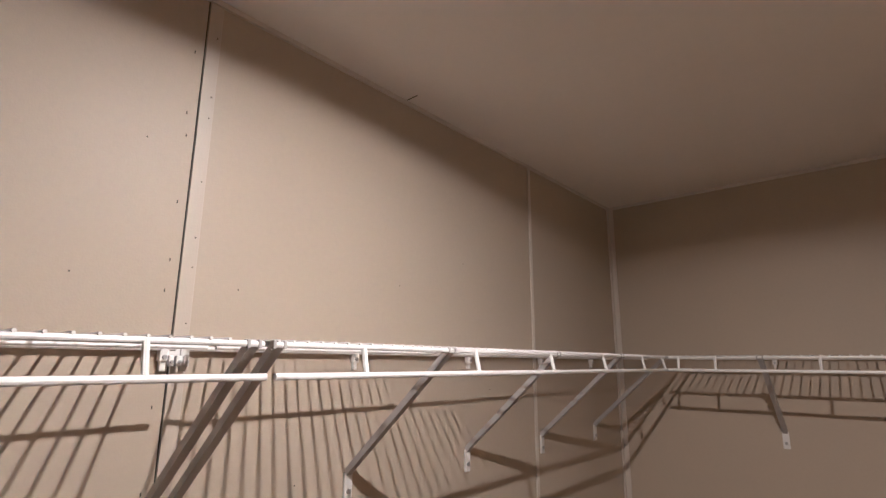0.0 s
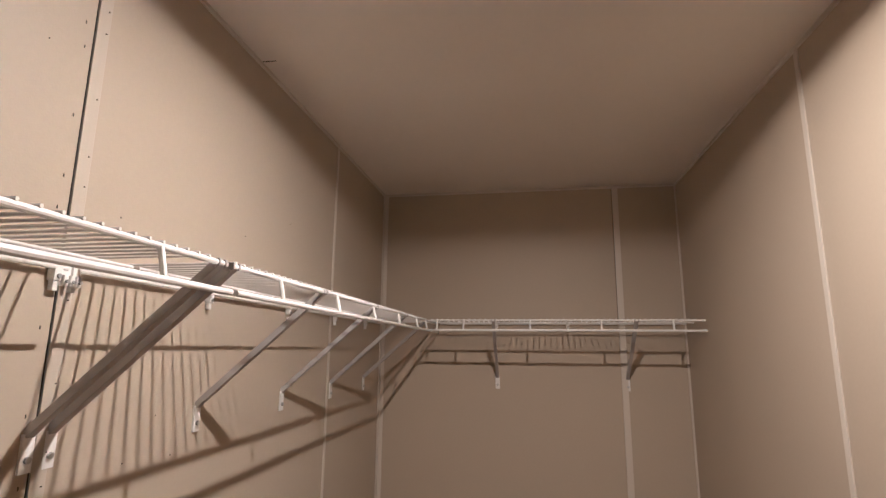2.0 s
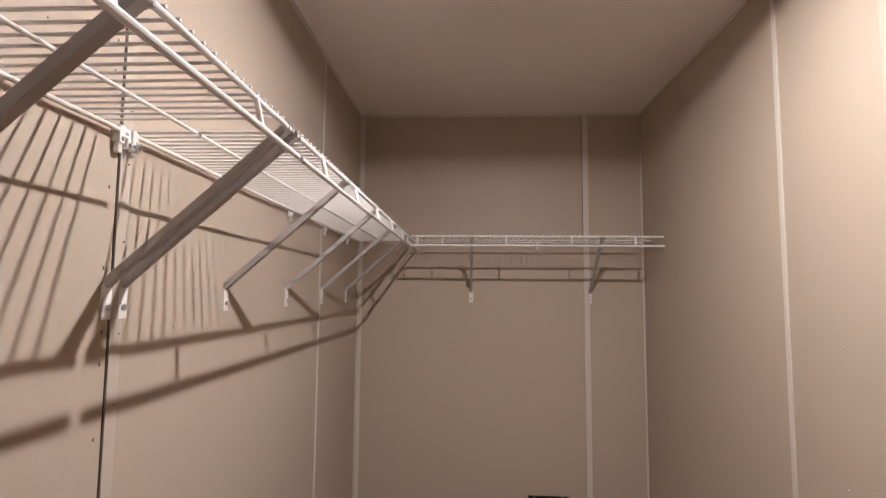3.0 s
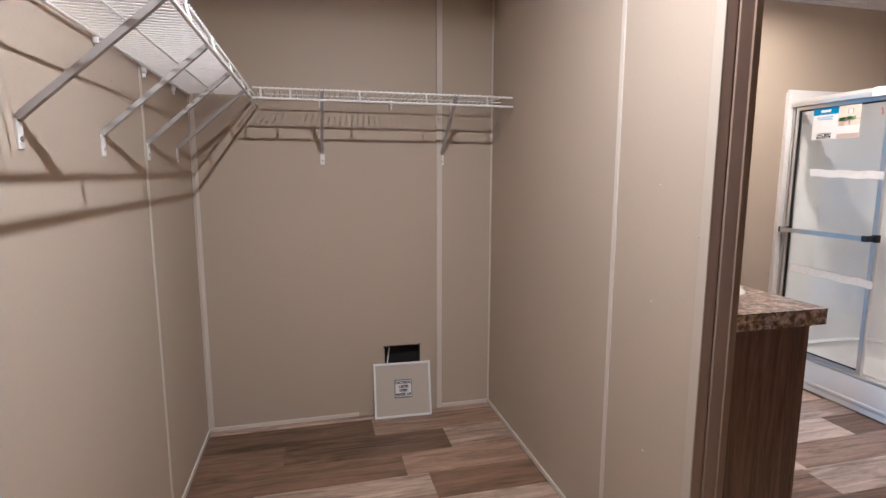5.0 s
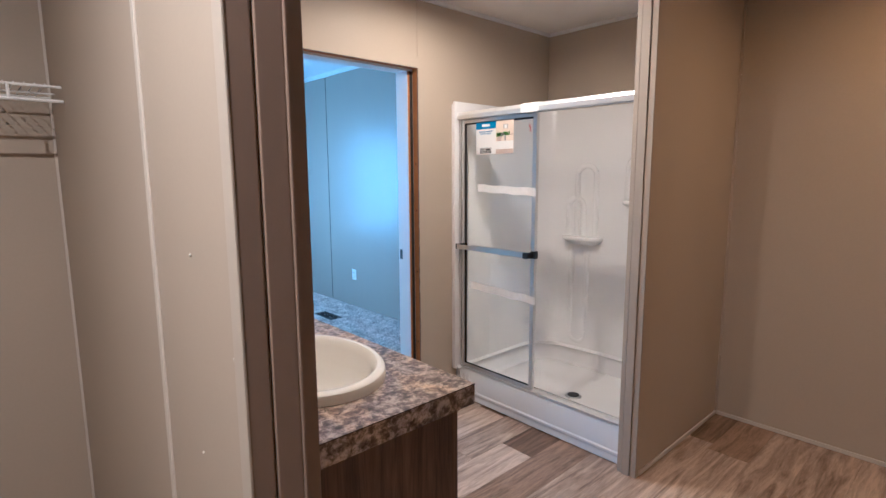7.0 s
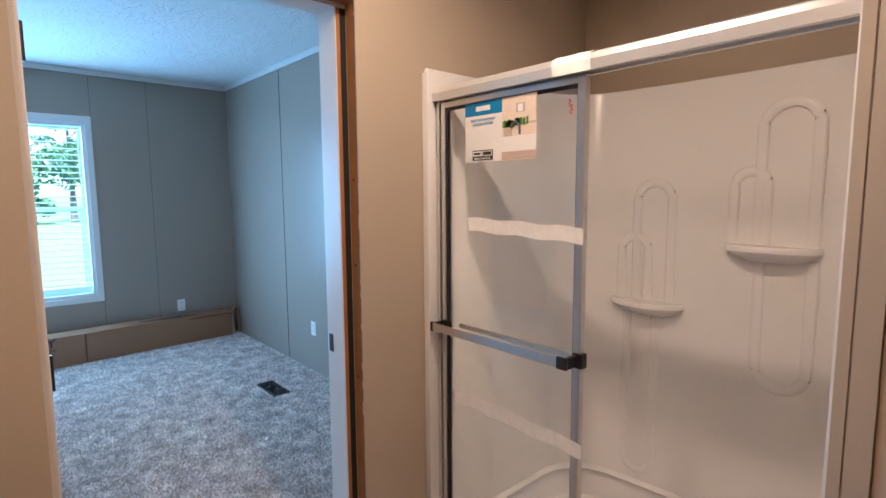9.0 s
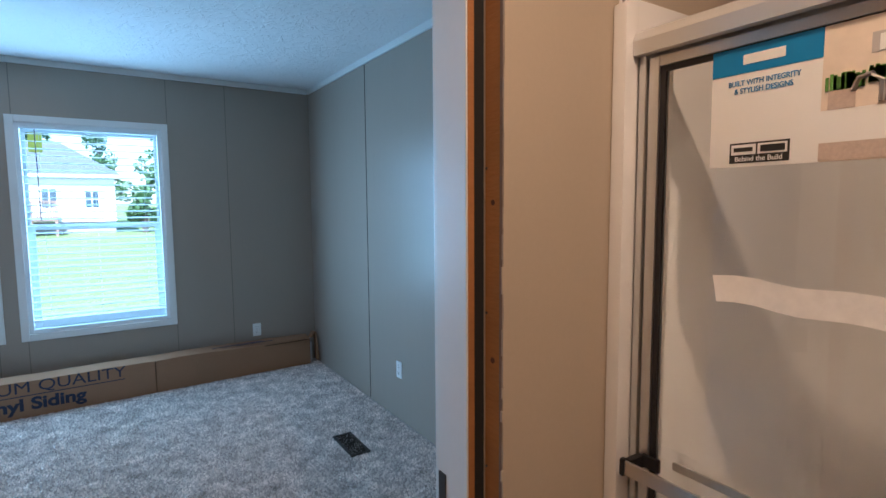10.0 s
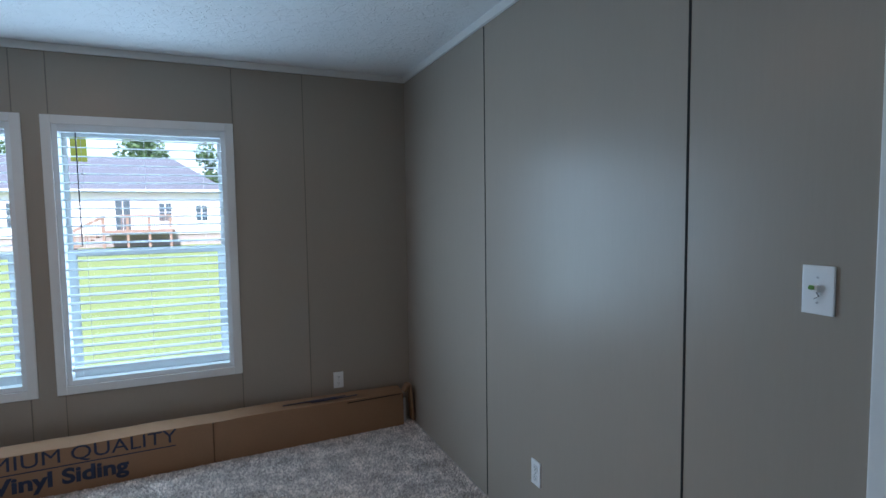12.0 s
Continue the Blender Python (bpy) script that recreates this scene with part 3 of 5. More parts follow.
def shelf_bracket():
    """Diagonal brace on the side wall, built at y = 0."""
    br = thing("shelf_bracket", "white metal diagonal brace screwed under the wire shelf", "bracket", "shelf brackets", (XL, 0, 1.42))
    top, foot = (XL + 0.308, 0, ZS - 0.006), (XL + 0.006, 0, 1.452)
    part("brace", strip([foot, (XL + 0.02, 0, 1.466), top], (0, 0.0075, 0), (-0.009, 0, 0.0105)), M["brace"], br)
    part("foot_plate", boxes((XL, -0.011, 1.398, XL + 0.005, 0.011, 1.458), bevel=0.0015), M["wire"], br)
    part("screw", disc(XL + 0.007, 0, 1.418, 0.0055, 0.005, "x", 8), M["steel"], br, "galvanised hex screw")
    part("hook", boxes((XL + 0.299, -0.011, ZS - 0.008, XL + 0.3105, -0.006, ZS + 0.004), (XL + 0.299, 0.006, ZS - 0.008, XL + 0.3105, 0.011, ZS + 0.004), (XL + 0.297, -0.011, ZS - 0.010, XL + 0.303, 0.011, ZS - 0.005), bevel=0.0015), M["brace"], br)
    return br


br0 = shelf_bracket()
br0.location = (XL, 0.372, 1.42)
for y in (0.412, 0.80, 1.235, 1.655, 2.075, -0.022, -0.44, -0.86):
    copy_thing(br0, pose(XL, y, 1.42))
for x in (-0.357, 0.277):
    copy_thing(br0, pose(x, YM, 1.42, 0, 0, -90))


def wall_clip():
    cl = thing("wall_clip", "white plastic wall clip holding the wire shelf", "clip", "shelf clips", (XL, 0, 1.70))
    part("saddle", boxes((XL, -0.008, 1.700, XL + 0.016, 0.008, 1.732), bevel=0.004), M["wire"], cl)
    part("tongue", boxes((XL + 0.002, -0.005, 1.684, XL + 0.012, 0.005, 1.702), bevel=0.002), M["wire"], cl)
    part("screw", disc(XL + 0.017, 0, 1.708, 0.004, 0.004, "x", 8), M["steel"], cl, "galvanised screw")
    return cl


cl0 = wall_clip()
cl0.location = (XL, 0.37, 1.70)
for y in (0.405, 0.80, 1.235, 1.655, 2.06, -0.05, -0.5, -0.95):
    copy_thing(cl0, pose(XL, y, 1.70))
for x in (-0.36, 0.0, 0.33):
    copy_thing(cl0, pose(x, YM, 1.70, 0, 0, -90))

jp = thing("shelf_joiner", "white plastic joiner holding two wire shelves at the seam", "bracket", at=(XL, 0.392, 1.695))
part("plate", boxes((XL + 0.006, 0.377, 1.705, XL + 0.011, 0.409, 1.731), bevel=0.002), M["wire"], jp)
for y in (0.380, 0.393, 0.406):
    part("clamp", boxes((XL + 0.010, y - 0.0045, 1.692, XL + 0.022, y + 0.0045, 1.711), bevel=0.003), M["wire"], jp)
    part("bolt", disc(XL + 0.0238, y, 1.70, 0.003, 0.005, "x", 8), M["steel"], jp)

# ---- closet: access panel leaning under the cut hole ----
panel_m = Matrix.Translation((0.043, 2.284, 0.0)) @ Matrix.Rotation(radians(-2.0), 4, "Z") @ Matrix.Rotation(radians(-12), 4, "X")
ap = thing("access_panel", "beige board with white edging leaning on the wall", "panel", at=(0.043, 2.284, 0.0))
PW, PH = 0.158, 0.30


def panel_part(name, bm, m, parent, label=""):
    bm.transform(panel_m)
    return part(name, bm, m, parent, label)


panel_part("board", boxes((-PW, 0, 0.003, PW, 0.006, PH)), M["board"], ap)
for spec in ((-PW - 0.003, -0.003, 0, -PW + 0.009, 0.009, PH + 0.003), (PW - 0.009, -0.003, 0, PW + 0.003, 0.009, PH + 0.003), (-PW + 0.009, -0.003, 0, PW - 0.009, 0.009, 0.012), (-PW + 0.009, -0.003, PH - 0.009, PW - 0.009, 0.009, PH + 0.003)):
    panel_part("edging", boxes(spec, bevel=0.002), M["plate"], ap, "white plastic edging")
sticker = panel_part("sticker", boxes((-0.045, -0.0015, 0.108, 0.052, 0.0, 0.208)), M["paper"], ap, "white sticker with black lettering and border")
panel_part("border", boxes((-0.045, -0.0028, 0.204, 0.052, -0.0016, 0.208), (-0.045, -0.0028, 0.108, 0.052, -0.0016, 0.112), (-0.045, -0.0028, 0.112, -0.042, -0.0016, 0.204), (0.049, -0.0028, 0.112, 0.052, -0.0016, 0.204)), M["ink"], sticker)
for text, z, sq in (("ELECTRICAL", 0.185, 0.82), ("CROSS", 0.163, 0.9), ("OVER", 0.141, 0.9), ("HOOK  UP", 0.119, 0.9)):
    bm = lettering(text, 0.0195, 0.0004, Matrix.Translation((0.0035, -0.0024, z)) @ Matrix.Rotation(radians(90), 4, "X"), "CENTER", 0.0004, sq)
    bm2 = bm.copy()
    bmesh.ops.translate(bm2, vec=(0.0011, -0.0002, 0.0006), verts=bm2.verts)
    panel_part("lettering", bm, M["ink"], sticker)
    panel_part("lettering", bm2, M["ink"], sticker)
bm = bmesh.new()
for x, z in ((-0.13, 0.03), (0.13, 0.03), (-0.13, 0.27), (0.13, 0.27)):
    bmesh.ops.create_icosphere(bm, subdivisions=1, radius=0.0035, matrix=Matrix.Translation((x, -0.0005, z)))
panel_part("screw", bm, M["steel"], ap)
# in the hole: black sheets painting the cavity's shade, and a strip of sheathing
setting("wall_cavity_shade", boxes((HX0 - 0.02, YM + 0.048, HZ0 - 0.02, HX1 + 0.02, YM + 0.052, HZ1 + 0.02), (HX0 - 0.001, YM + 0.004, HZ0, HX0 + 0.001, YM + 0.047, HZ1), (HX1 - 0.001, YM + 0.004, HZ0, HX1 + 0.001, YM + 0.047, HZ1), (HX0, YM + 0.004, HZ1 - 0.001, HX1, YM + 0.047, HZ1 + 0.001)), M["dark_gap"], "black sheets painting the shade behind the cut hole")
wire = tagged(part("cable", tube([(-0.036, YM + 0.03, 0.2), (-0.030, YM + 0.028, 0.3), (-0.018, YM + 0.03, 0.391)], 0.004, 6), M["paper"], smooth=True), "white cable hanging inside the cut hole", "cable")
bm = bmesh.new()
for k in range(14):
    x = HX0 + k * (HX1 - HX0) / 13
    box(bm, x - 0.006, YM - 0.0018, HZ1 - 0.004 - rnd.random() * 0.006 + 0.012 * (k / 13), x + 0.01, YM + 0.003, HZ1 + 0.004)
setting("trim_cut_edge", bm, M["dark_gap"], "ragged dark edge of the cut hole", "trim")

# ---- bathroom: vanity ----
VX0, VX1, VY0, VY1 = XP + PT + 0.001, 1.19, 0.9, YM - 0.006
va = thing("vanity_cabinet", "dark brown wood vanity cabinet under a stone-look top", "cabinet", at=((VX0 + VX1) / 2, 1.6, 0))
part("body", boxes((VX0, VY0 + 0.012, 0.09, VX1 - 0.02, VY1, 0.75)), M["vanity_wood"], va)
part("side_panel", boxes((VX0, VY0, 0.0, VX1 - 0.019, VY0 + 0.0115, 0.86), bevel=0.001), M["vanity_wood"], va)
part("face_frame", boxes((VX1 - 0.0185, VY0, 0.0, VX1, VY0 + 0.04, 0.86), (VX1 - 0.0185, VY0 + 0.04, 0.82, VX1, VY1, 0.86), (VX1 - 0.0185, VY0 + 0.04, 0.09, VX1, VY1, 0.13), bevel=0.0015), M["vanity_wood"], va)
part("toe_kick", boxes((VX0, VY0 + 0.013, 0.0, VX1 - 0.07, VY1, 0.089)), M["vanity_wood"], va)

# the worktop with an oval opening for the bowl
SX, SY, SA, SB = 0.945, 1.262, 0.205, 0.268
bm = bmesh.new()
N = 48
cx0, cx1, cy0, cy1 = VX0, 1.223, 0.870, YM - 0.002
ring_in, ring_out = [], []
for k in range(N):
    a = 2 * math.pi * k / N
    c_, s_ = math.cos(a), math.sin(a)
    f = min(abs((cx1 - SX) / c_) if c_ > 1e-6 else abs((cx0 - SX) / c_) if c_ < -1e-6 else 9, abs((0.5) / s_) if s_ > 1e-6 else abs((cy0 - SY) / s_) if s_ < -1e-6 else 9)
    ring_in.append((SX + (SA - 0.03) * c_, SY + (SB - 0.03) * s_))
    ring_out.append((SX + f * c_, SY + f * s_))
corners = {}
for z in (0.915, 0.86):
    vi = [bm.verts.new((x, y, z)) for x, y in ring_in]
    vo = [bm.verts.new((x, y, z)) for x, y in ring_out]
    for k in range(N):
        bm.faces.new((vi[k], vi[(k + 1) % N], vo[(k + 1) % N], vo[k]))
    corners[z] = (vi, vo)
for which in (0, 1):
    a, b = corners[0.915][which], corners[0.86][which]
    for k in range(N):
        bm.faces.new((a[k], a[(k + 1) % N], b[(k + 1) % N], b[k]))
bmesh.ops.recalc_face_normals(bm, faces=bm.faces)
wtop = thing("worktop", "brown and cream stone-look laminate worktop", "worktop", at=(0.95, 1.6, 0.86))
part("slab", bm, M["laminate"], wtop)
# square corners that the radial sheet leaves open, and the far length
for spec in ((0.98, cy0 + 0.0005, 0.8605, cx1 - 0.0005, 1.05, 0.9148), (VX0, cy0 + 0.0005, 0.8605, 0.82, 0.99, 0.9148), (VX0, 1.71, 0.8602, cx1, cy1, 0.9149), (1.16, 1.5, 0.8602, cx1 - 0.0006, 1.71, 0.9147), (VX0, 1.5, 0.8602, 0.76, 1.71, 0.9147)):
    part("slab", boxes(spec), M["laminate"], wtop)
part("seam", boxes((VX0, cy0 - 0.0006, 0.9125, cx1 + 0.0006, cy0 + 0.0015, 0.9142), (cx1 - 0.0015, cy0, 0.9125, cx1 + 0.0006, cy1, 0.9142)), M["dark_wood"], wtop, "thin dark laminate joint")


def bowl():
    bm = bmesh.new()
    n = 56
    prof = [(1.0, 0.9155), (1.0, 0.928), (0.985, 0.939), (0.95, 0.945), (0.90, 0.945), (0.86, 0.938), (0.83, 0.92), (0.79, 0.875), (0.70, 0.825), (0.52, 0.79), (0.28, 0.778), (0.08, 0.776),
            (0.1, 0.765), (0.55, 0.775), (0.76, 0.81), (0.86, 0.9)]
    rings = [[bm.verts.new((SX + SA * r * math.cos(2 * math.pi * k / n), SY + SB * r * math.sin(2 * math.pi * k / n), z)) for k in range(n)] for r, z in prof]
    for a, b in zip(rings, rings[1:]):
        for k in range(n):
            bm.faces.new((a[k], a[(k + 1) % n], b[(k + 1) % n], b[k]))
    bmesh.ops.recalc_face_normals(bm, faces=bm.faces)
    return bm


si = thing("wash_basin", "white porcelain oval drop-in basin set in the worktop", "basin", at=(SX, SY, 0.915))
part("bowl", bowl(), M["porcelain"], si, smooth=True)
part("drain", disc(SX, SY, 0.779, 0.022, 0.006), M["steel"], si, "steel drain", smooth=True)

# ---- bathroom: shower ----
SH0, SH1 = 1.156, YM - 0.002
shw = thing("shower_stall", "white moulded acrylic shower stall with shelves", "shower", at=(3.0, 1.76, 0))


def surround_plan(inset=0.0):
    r, xb, xf = 0.22, 3.45 - inset, 2.56
    y1, y0 = SH1 - 0.02 - inset, SH0 + 0.006 + inset
    pts = [(xf, y1), (xb - r, y1)]
    pts += [(xb - r + r * math.sin(a), y1 - r + r * math.cos(a)) for a in (math.pi / 2 * k / 8 for k in range(1, 9))]
    mid = (y0 + y1) / 2
    pts += [(xb + 0.02 * (1 - ((y - mid) / (y1 - r - mid)) ** 2), y) for y in (mid + (y1 - r - mid) * f for f in (0.6, 0.2, -0.2, -0.6))]
    pts += [(xb - r + r * math.cos(a), y0 + r - r * math.sin(a)) for a in (math.pi / 2 * k / 8 for k in range(0, 9))]
    pts += [(xf, y0)]
    return pts


def wall_sheet(levels):
    """The surround as a sheet through (z, inset) levels."""
    bm = bmesh.new()
    rows = [[bm.verts.new((x, y, z)) for x, y in surround_plan(i)] for z, i in levels]
    for a, b in zip(rows, rows[1:]):
        for k in range(len(a) - 1):
            bm.faces.new((a[k], a[k + 1], b[k + 1], b[k]))
    bmesh.ops.recalc_face_normals(bm, faces=bm.faces)
    bmesh.ops.solidify(bm, geom=bm.faces[:], thickness=0.006)
    return bm


part("surround", wall_sheet([(1.862, -0.018), (1.885, -0.017), (1.889, -0.008), (1.885, 0.0), (1.862, 0.003), (0.9, 0.006), (0.21, 0.012), (0.195, 0.03)]), M["acrylic"], shw, smooth=True)
for fy in (SH1 - 0.03,):
    part("flange", boxes((2.548, fy, 0.19, 2.585, fy + 0.03, 1.872), bevel=0.006), M["acrylic"], shw, smooth=True)


def pan_rows():
    plan = surround_plan(0.004)
    cx, cy = 3.0, 1.72
    bm = bmesh.new()
    levels = [(1.0, 0.205), (0.985, 0.19), (0.96, 0.10), (0.93, 0.075), (0.6, 0.066), (0.15, 0.060)]
    rows = []
    for f, z in levels:
        rows.append([bm.verts.new((cx + (max(x, 2.66 + (1 - f) * 0.2) - cx) * f, cy + (y - cy) * f, z)) for x, y in plan])
    for a, b in zip(rows, rows[1:]):
        k = len(a)
        for i in range(k):
            bm.faces.new((a[i], a[(i + 1) % k], b[(i + 1) % k], b[i]))
    bm.faces.new(rows[-1])
    bmesh.ops.recalc_face_normals(bm, faces=bm.faces)
    return bm


part("pan", pan_rows(), M["acrylic"], shw, smooth=True)
part("curb", prism([(2.585, 0.0), (2.572, 0.008), (2.573, 0.022), (2.578, 0.03), (2.578, 0.042), (2.571, 0.048), (2.571, 0.062), (2.578, 0.068), (2.588, 0.178), (2.596, 0.19), (2.65, 0.194), (2.668, 0.185), (2.68, 0.06), (2.68, 0.0)], "y", SH0, SH1), M["acrylic"], shw, smooth=True)
for k, (top, reach) in enumerate(((2.315, 0.20), (2.275, 0.22), (2.235, 0.24))):
    arc = [(2.589 - 0.012 * (i / 10) - 0.003, top - (reach - 0.04 * k) * (1 - math.cos(i / 10 * math.pi / 2)), 0.165 - 0.11 * math.sin(i / 10 * math.pi / 2)) for i in range(11)]
    part("moulded_rib", tube(arc, 0.0042, 6), M["acrylic"], shw, smooth=True)
dr = part("drain", disc(3.0, 1.72, 0.064, 0.052, 0.008, bevel=0.006), M["steel"], shw, "chrome drain ring with a dark strainer", smooth=True)
part("strainer", disc(3.0, 1.72, 0.068, 0.036, 0.004), M["black"], dr)


def xback(y):
    y1, y0, r = SH1 - 0.02, SH0 + 0.02, 0.22
    mid = (y0 + y1) / 2
    f = (y - mid) / (y1 - r - mid)
    if abs(f) <= 1:
        return 3.446 + 0.02 * (1 - f * f)
    over = abs(y - mid) - (y1 - r - mid)
    return 3.446 - r + math.sqrt(max(r * r - over * over, 0.0))


def ridge(cy, half, z0, z1, up, r=0.011):
    """A raised arch in the back panel: two legs and a half ring."""
    n = 14
    legs = [(cy + half, z0)] + [(cy + half * math.cos(math.pi * k / n), z1 + (1 if up else -1) * half * math.sin(math.pi * k / n)) for k in range(n + 1)] + [(cy - half, z0)]
    bm = tube([(xback(y) - 0.004, y, z) for y, z in legs], r, 8)
    for v in bm.verts:
        x0 = xback(v.co.y) - 0.004
        v.co.x = x0 + (v.co.x - x0) * 0.4
    return bm


for cy, zs, arches in ((1.98, 0.997, ((1.957, 0.070, 1.43, True), (2.034, 0.056, 1.22, True), (2.0, 0.06, 0.31, False))),
                       (1.526, 1.257, ((1.49, 0.085, 1.68, True), (1.606, 0.055, 1.48, True), (1.482, 0.082, 0.842, False)))):
    for ay, half, az, up in arches:
        part("moulded_arch", ridge(ay, half, zs + 0.01 if up else zs - 0.03, az, up, 0.019), M["acrylic"], shw, smooth=True)
    # a half-round ledge
    n, bm = 16, bmesh.new()
    rows = []
    for f, z in ((0.82, zs + 0.016), (0.97, zs + 0.016), (1.0, zs + 0.010), (1.0, zs - 0.004), (0.9, zs - 0.012), (0.55, zs - 0.03), (0.25, zs - 0.045)):
        rows.append([bm.verts.new((xback(cy) + 0.012 - 0.108 * f * math.sin(math.pi * k / n) ** 0.75, cy + 0.155 * (0.45 + 0.55 * f) * math.cos(math.pi * k / n), z)) for k in range(n + 1)])
    for a, b in zip(rows, rows[1:]):
        for k in range(n):
            bm.faces.new((a[k], a[k + 1], b[k + 1], b[k]))
    bm.faces.new(rows[0])
    bmesh.ops.recalc_face_normals(bm, faces=bm.faces)
    part("ledge", bm, M["acrylic"], shw, smooth=True)

# sliding door
sd = thing("shower_door", "framed clear glass sliding shower door with a towel bar", "shower door", at=(2.6, 1.76, 0.195))
part("header_rail", prism([(2.568, 1.775), (2.566, 1.80), (2.572, 1.815), (2.585, 1.822), (2.63, 1.822), (2.634, 1.775), (2.62, 1.775), (2.62, 1.79), (2.585, 1.79), (2.585, 1.775)], "y", SH0 + 0.001, SH1 - 0.031), M["alu_white"], sd, "satin white aluminium header")
part("bottom_track", prism([(2.59, 0.196), (2.59, 0.207), (2.605, 0.213), (2.625, 0.207), (2.64, 0.207), (2.64, 0.196)], "y", SH0 + 0.001, SH1 - 0.031), M["alu_white"], sd)
part("wall_channel", boxes((2.586, SH1 - 0.046, 0.213, 2.628, SH1 - 0.031, 1.775), bevel=0.002), M["alu"], sd)
DA, DB = 1.735, SH1 - 0.048
leafd = part("door_leaf", boxes((2.592, DA, 0.215, 2.608, DA + 0.024, 1.772), (2.592, DB - 0.022, 0.215, 2.608, DB, 1.772), (2.592, DA + 0.024, 0.215, 2.608, DB - 0.022, 0.232), (2.592, DA + 0.024, 1.752, 2.608, DB - 0.022, 1.772), bevel=0.0025), M["alu"], sd, "brushed aluminium sash")
part("inner_leaf", boxes((2.612, DA + 0.006, 0.215, 2.624, DA + 0.03, 1.772), (2.612, DB - 0.03, 0.215, 2.624, DB - 0.006, 1.772), (2.612, DA + 0.03, 0.215, 2.624, DB - 0.03, 0.228), (2.612, DA + 0.03, 1.752, 2.624, DB - 0.03, 1.772), bevel=0.0025), M["alu"], sd, "brushed aluminium sash")
part("gasket", boxes((2.596, DA + 0.024, 0.232, 2.604, DA + 0.027, 1.752), (2.596, DB - 0.032, 0.232, 2.604, DB - 0.022, 1.752), (2.596, DA + 0.027, 0.232, 2.604, DB - 0.032, 0.240), (2.596, DA + 0.027, 1.742, 2.604, DB - 0.032, 1.752)), M["black"], leafd, "black rubber gasket")
pane = part("pane", boxes((2.598, DA + 0.027, 0.24, 2.602, DB - 0.032, 1.742)), M["glass"], leafd, "clear glass pane")
pane.visible_shadow = False
TZ = 1.0
tb = part("towel_bar", boxes((2.540, DA + 0.03, TZ - 0.014, 2.546, DB - 0.005, TZ + 0.014), bevel=0.002), M["alu"], sd, "flat satin towel bar")
part("bar_bracket", boxes((2.537, DA + 0.006, TZ - 0.017, 2.549, DA + 0.04, TZ + 0.017), (2.549, DA + 0.004, TZ - 0.015, 2.592, DA + 0.018, TZ + 0.017), (2.584, DA - 0.012, TZ - 0.02, 2.610, DA + 0.02, TZ + 0.022), bevel=0.004), M["black"], tb, "black plastic bracket")
part("bar_bracket", boxes((2.537, DB - 0.008, TZ - 0.017, 2.549, DB + 0.002, TZ + 0.017), (2.549, DB - 0.014, TZ - 0.012, 2.592, DB, TZ + 0.014), (2.585, DB - 0.05, TZ - 0.008, 2.5925, DB - 0.012, TZ + 0.018), bevel=0.003), M["black"], tb, "black plastic bracket")
part("inner_bar", boxes((2.630, DA + 0.03, TZ - 0.012, 2.636, DB - 0.05, TZ + 0.004), bevel=0.002), M["alu"], sd)
for pts in ([(1.79, 1.715), (1.782, 1.71), (1.79, 1.704), (1.782, 1.697)], [(1.777, 1.70), (1.784, 1.694), (1.777, 1.687), (1.786, 1.68), (1.779, 1.675)]):
    part("marker_scribble", tube([(2.5972, y, z) for y, z in pts], 0.0022, 5), M["red_ink"], pane, "red marker scribble")


def tape_strip(label, y0, z0, y1, z1, half):
    n, bm = 14, bmesh.new()
    rows = []
    for i in range(n + 1):
        f = i / n
        y, z = y0 + (y1 - y0) * f, z0 + (z1 - z0) * f + 0.003 * math.sin(f * 17)
        curl = 0.012 * max(0, 0.09 - f) / 0.09
        x = (2.589 if f > 0.86 else 2.5925) - curl - 0.0012 * math.sin(f * 31)
        rows.append([bm.verts.new((x + dx, y + 0.004 * s * (i == 0), z + s * half)) for s, dx in ((1, 0), (0, 0.001), (-1, 0), (-1, 0.0012), (0, 0.0022), (1, 0.0012))])
    for a, b in zip(rows, rows[1:]):
        for k in range(6):
            bm.faces.new((a[k], a[(k + 1) % 6], b[(k + 1) % 6], b[k]))
    bm.faces.new(rows[0])
    bm.faces.new(rows[-1])
    bmesh.ops.recalc_face_normals(bm, faces=bm.faces)
    return tagged(part("tape_strip", bm, M["tape"], smooth=True), label, "tape", "tape on the shower door")


tape_strip("milky packing tape stretched across the shower glass", 2.16, 1.363, 1.731, 1.348, 0.022)
tape_strip("milky packing tape peeling off the shower glass", 2.228, 0.757, 1.722, 0.742, 0.022)
bm = bmesh.new()
prof_t = [(2.5645, 1.772), (2.5632, 1.80), (2.569, 1.8175), (2.584, 1.8245), (2.625, 1.8245)]
rows = [[bm.verts.new((x + rnd.uniform(-0.0012, 0.0006), 1.705 + 0.012 * k + rnd.uniform(-0.003, 0.003) * (k in (0, 10)), z + rnd.uniform(0, 0.0018))) for x, z in prof_t] for k in range(11)]
for a, b in zip(rows, rows[1:]):
    for k in range(4):
        bm.faces.new((a[k], a[k + 1], b[k + 1], b[k]))
bmesh.ops.recalc_face_normals(bm, faces=bm.faces)
tagged(part("header_tape", bm, M["tape"]), "milky tape wrapped round the shower header", "tape", "tape on the shower door")

# leaflet taped to the glass, facing the room
LX, LY0, LY1, LZ0, LZ1 = 2.5905, 1.893, 2.182, 1.562, 1.749
lf = thing("leaflet", "white printed leaflet with a blue heading on the shower glass", "leaflet", at=(LX, 2.05, LZ0))
part("sheet", boxes((LX, LY0, LZ0, LX + 0.0015, LY1, LZ1)), M["paper"], lf)
LM = LY1 - 0.158


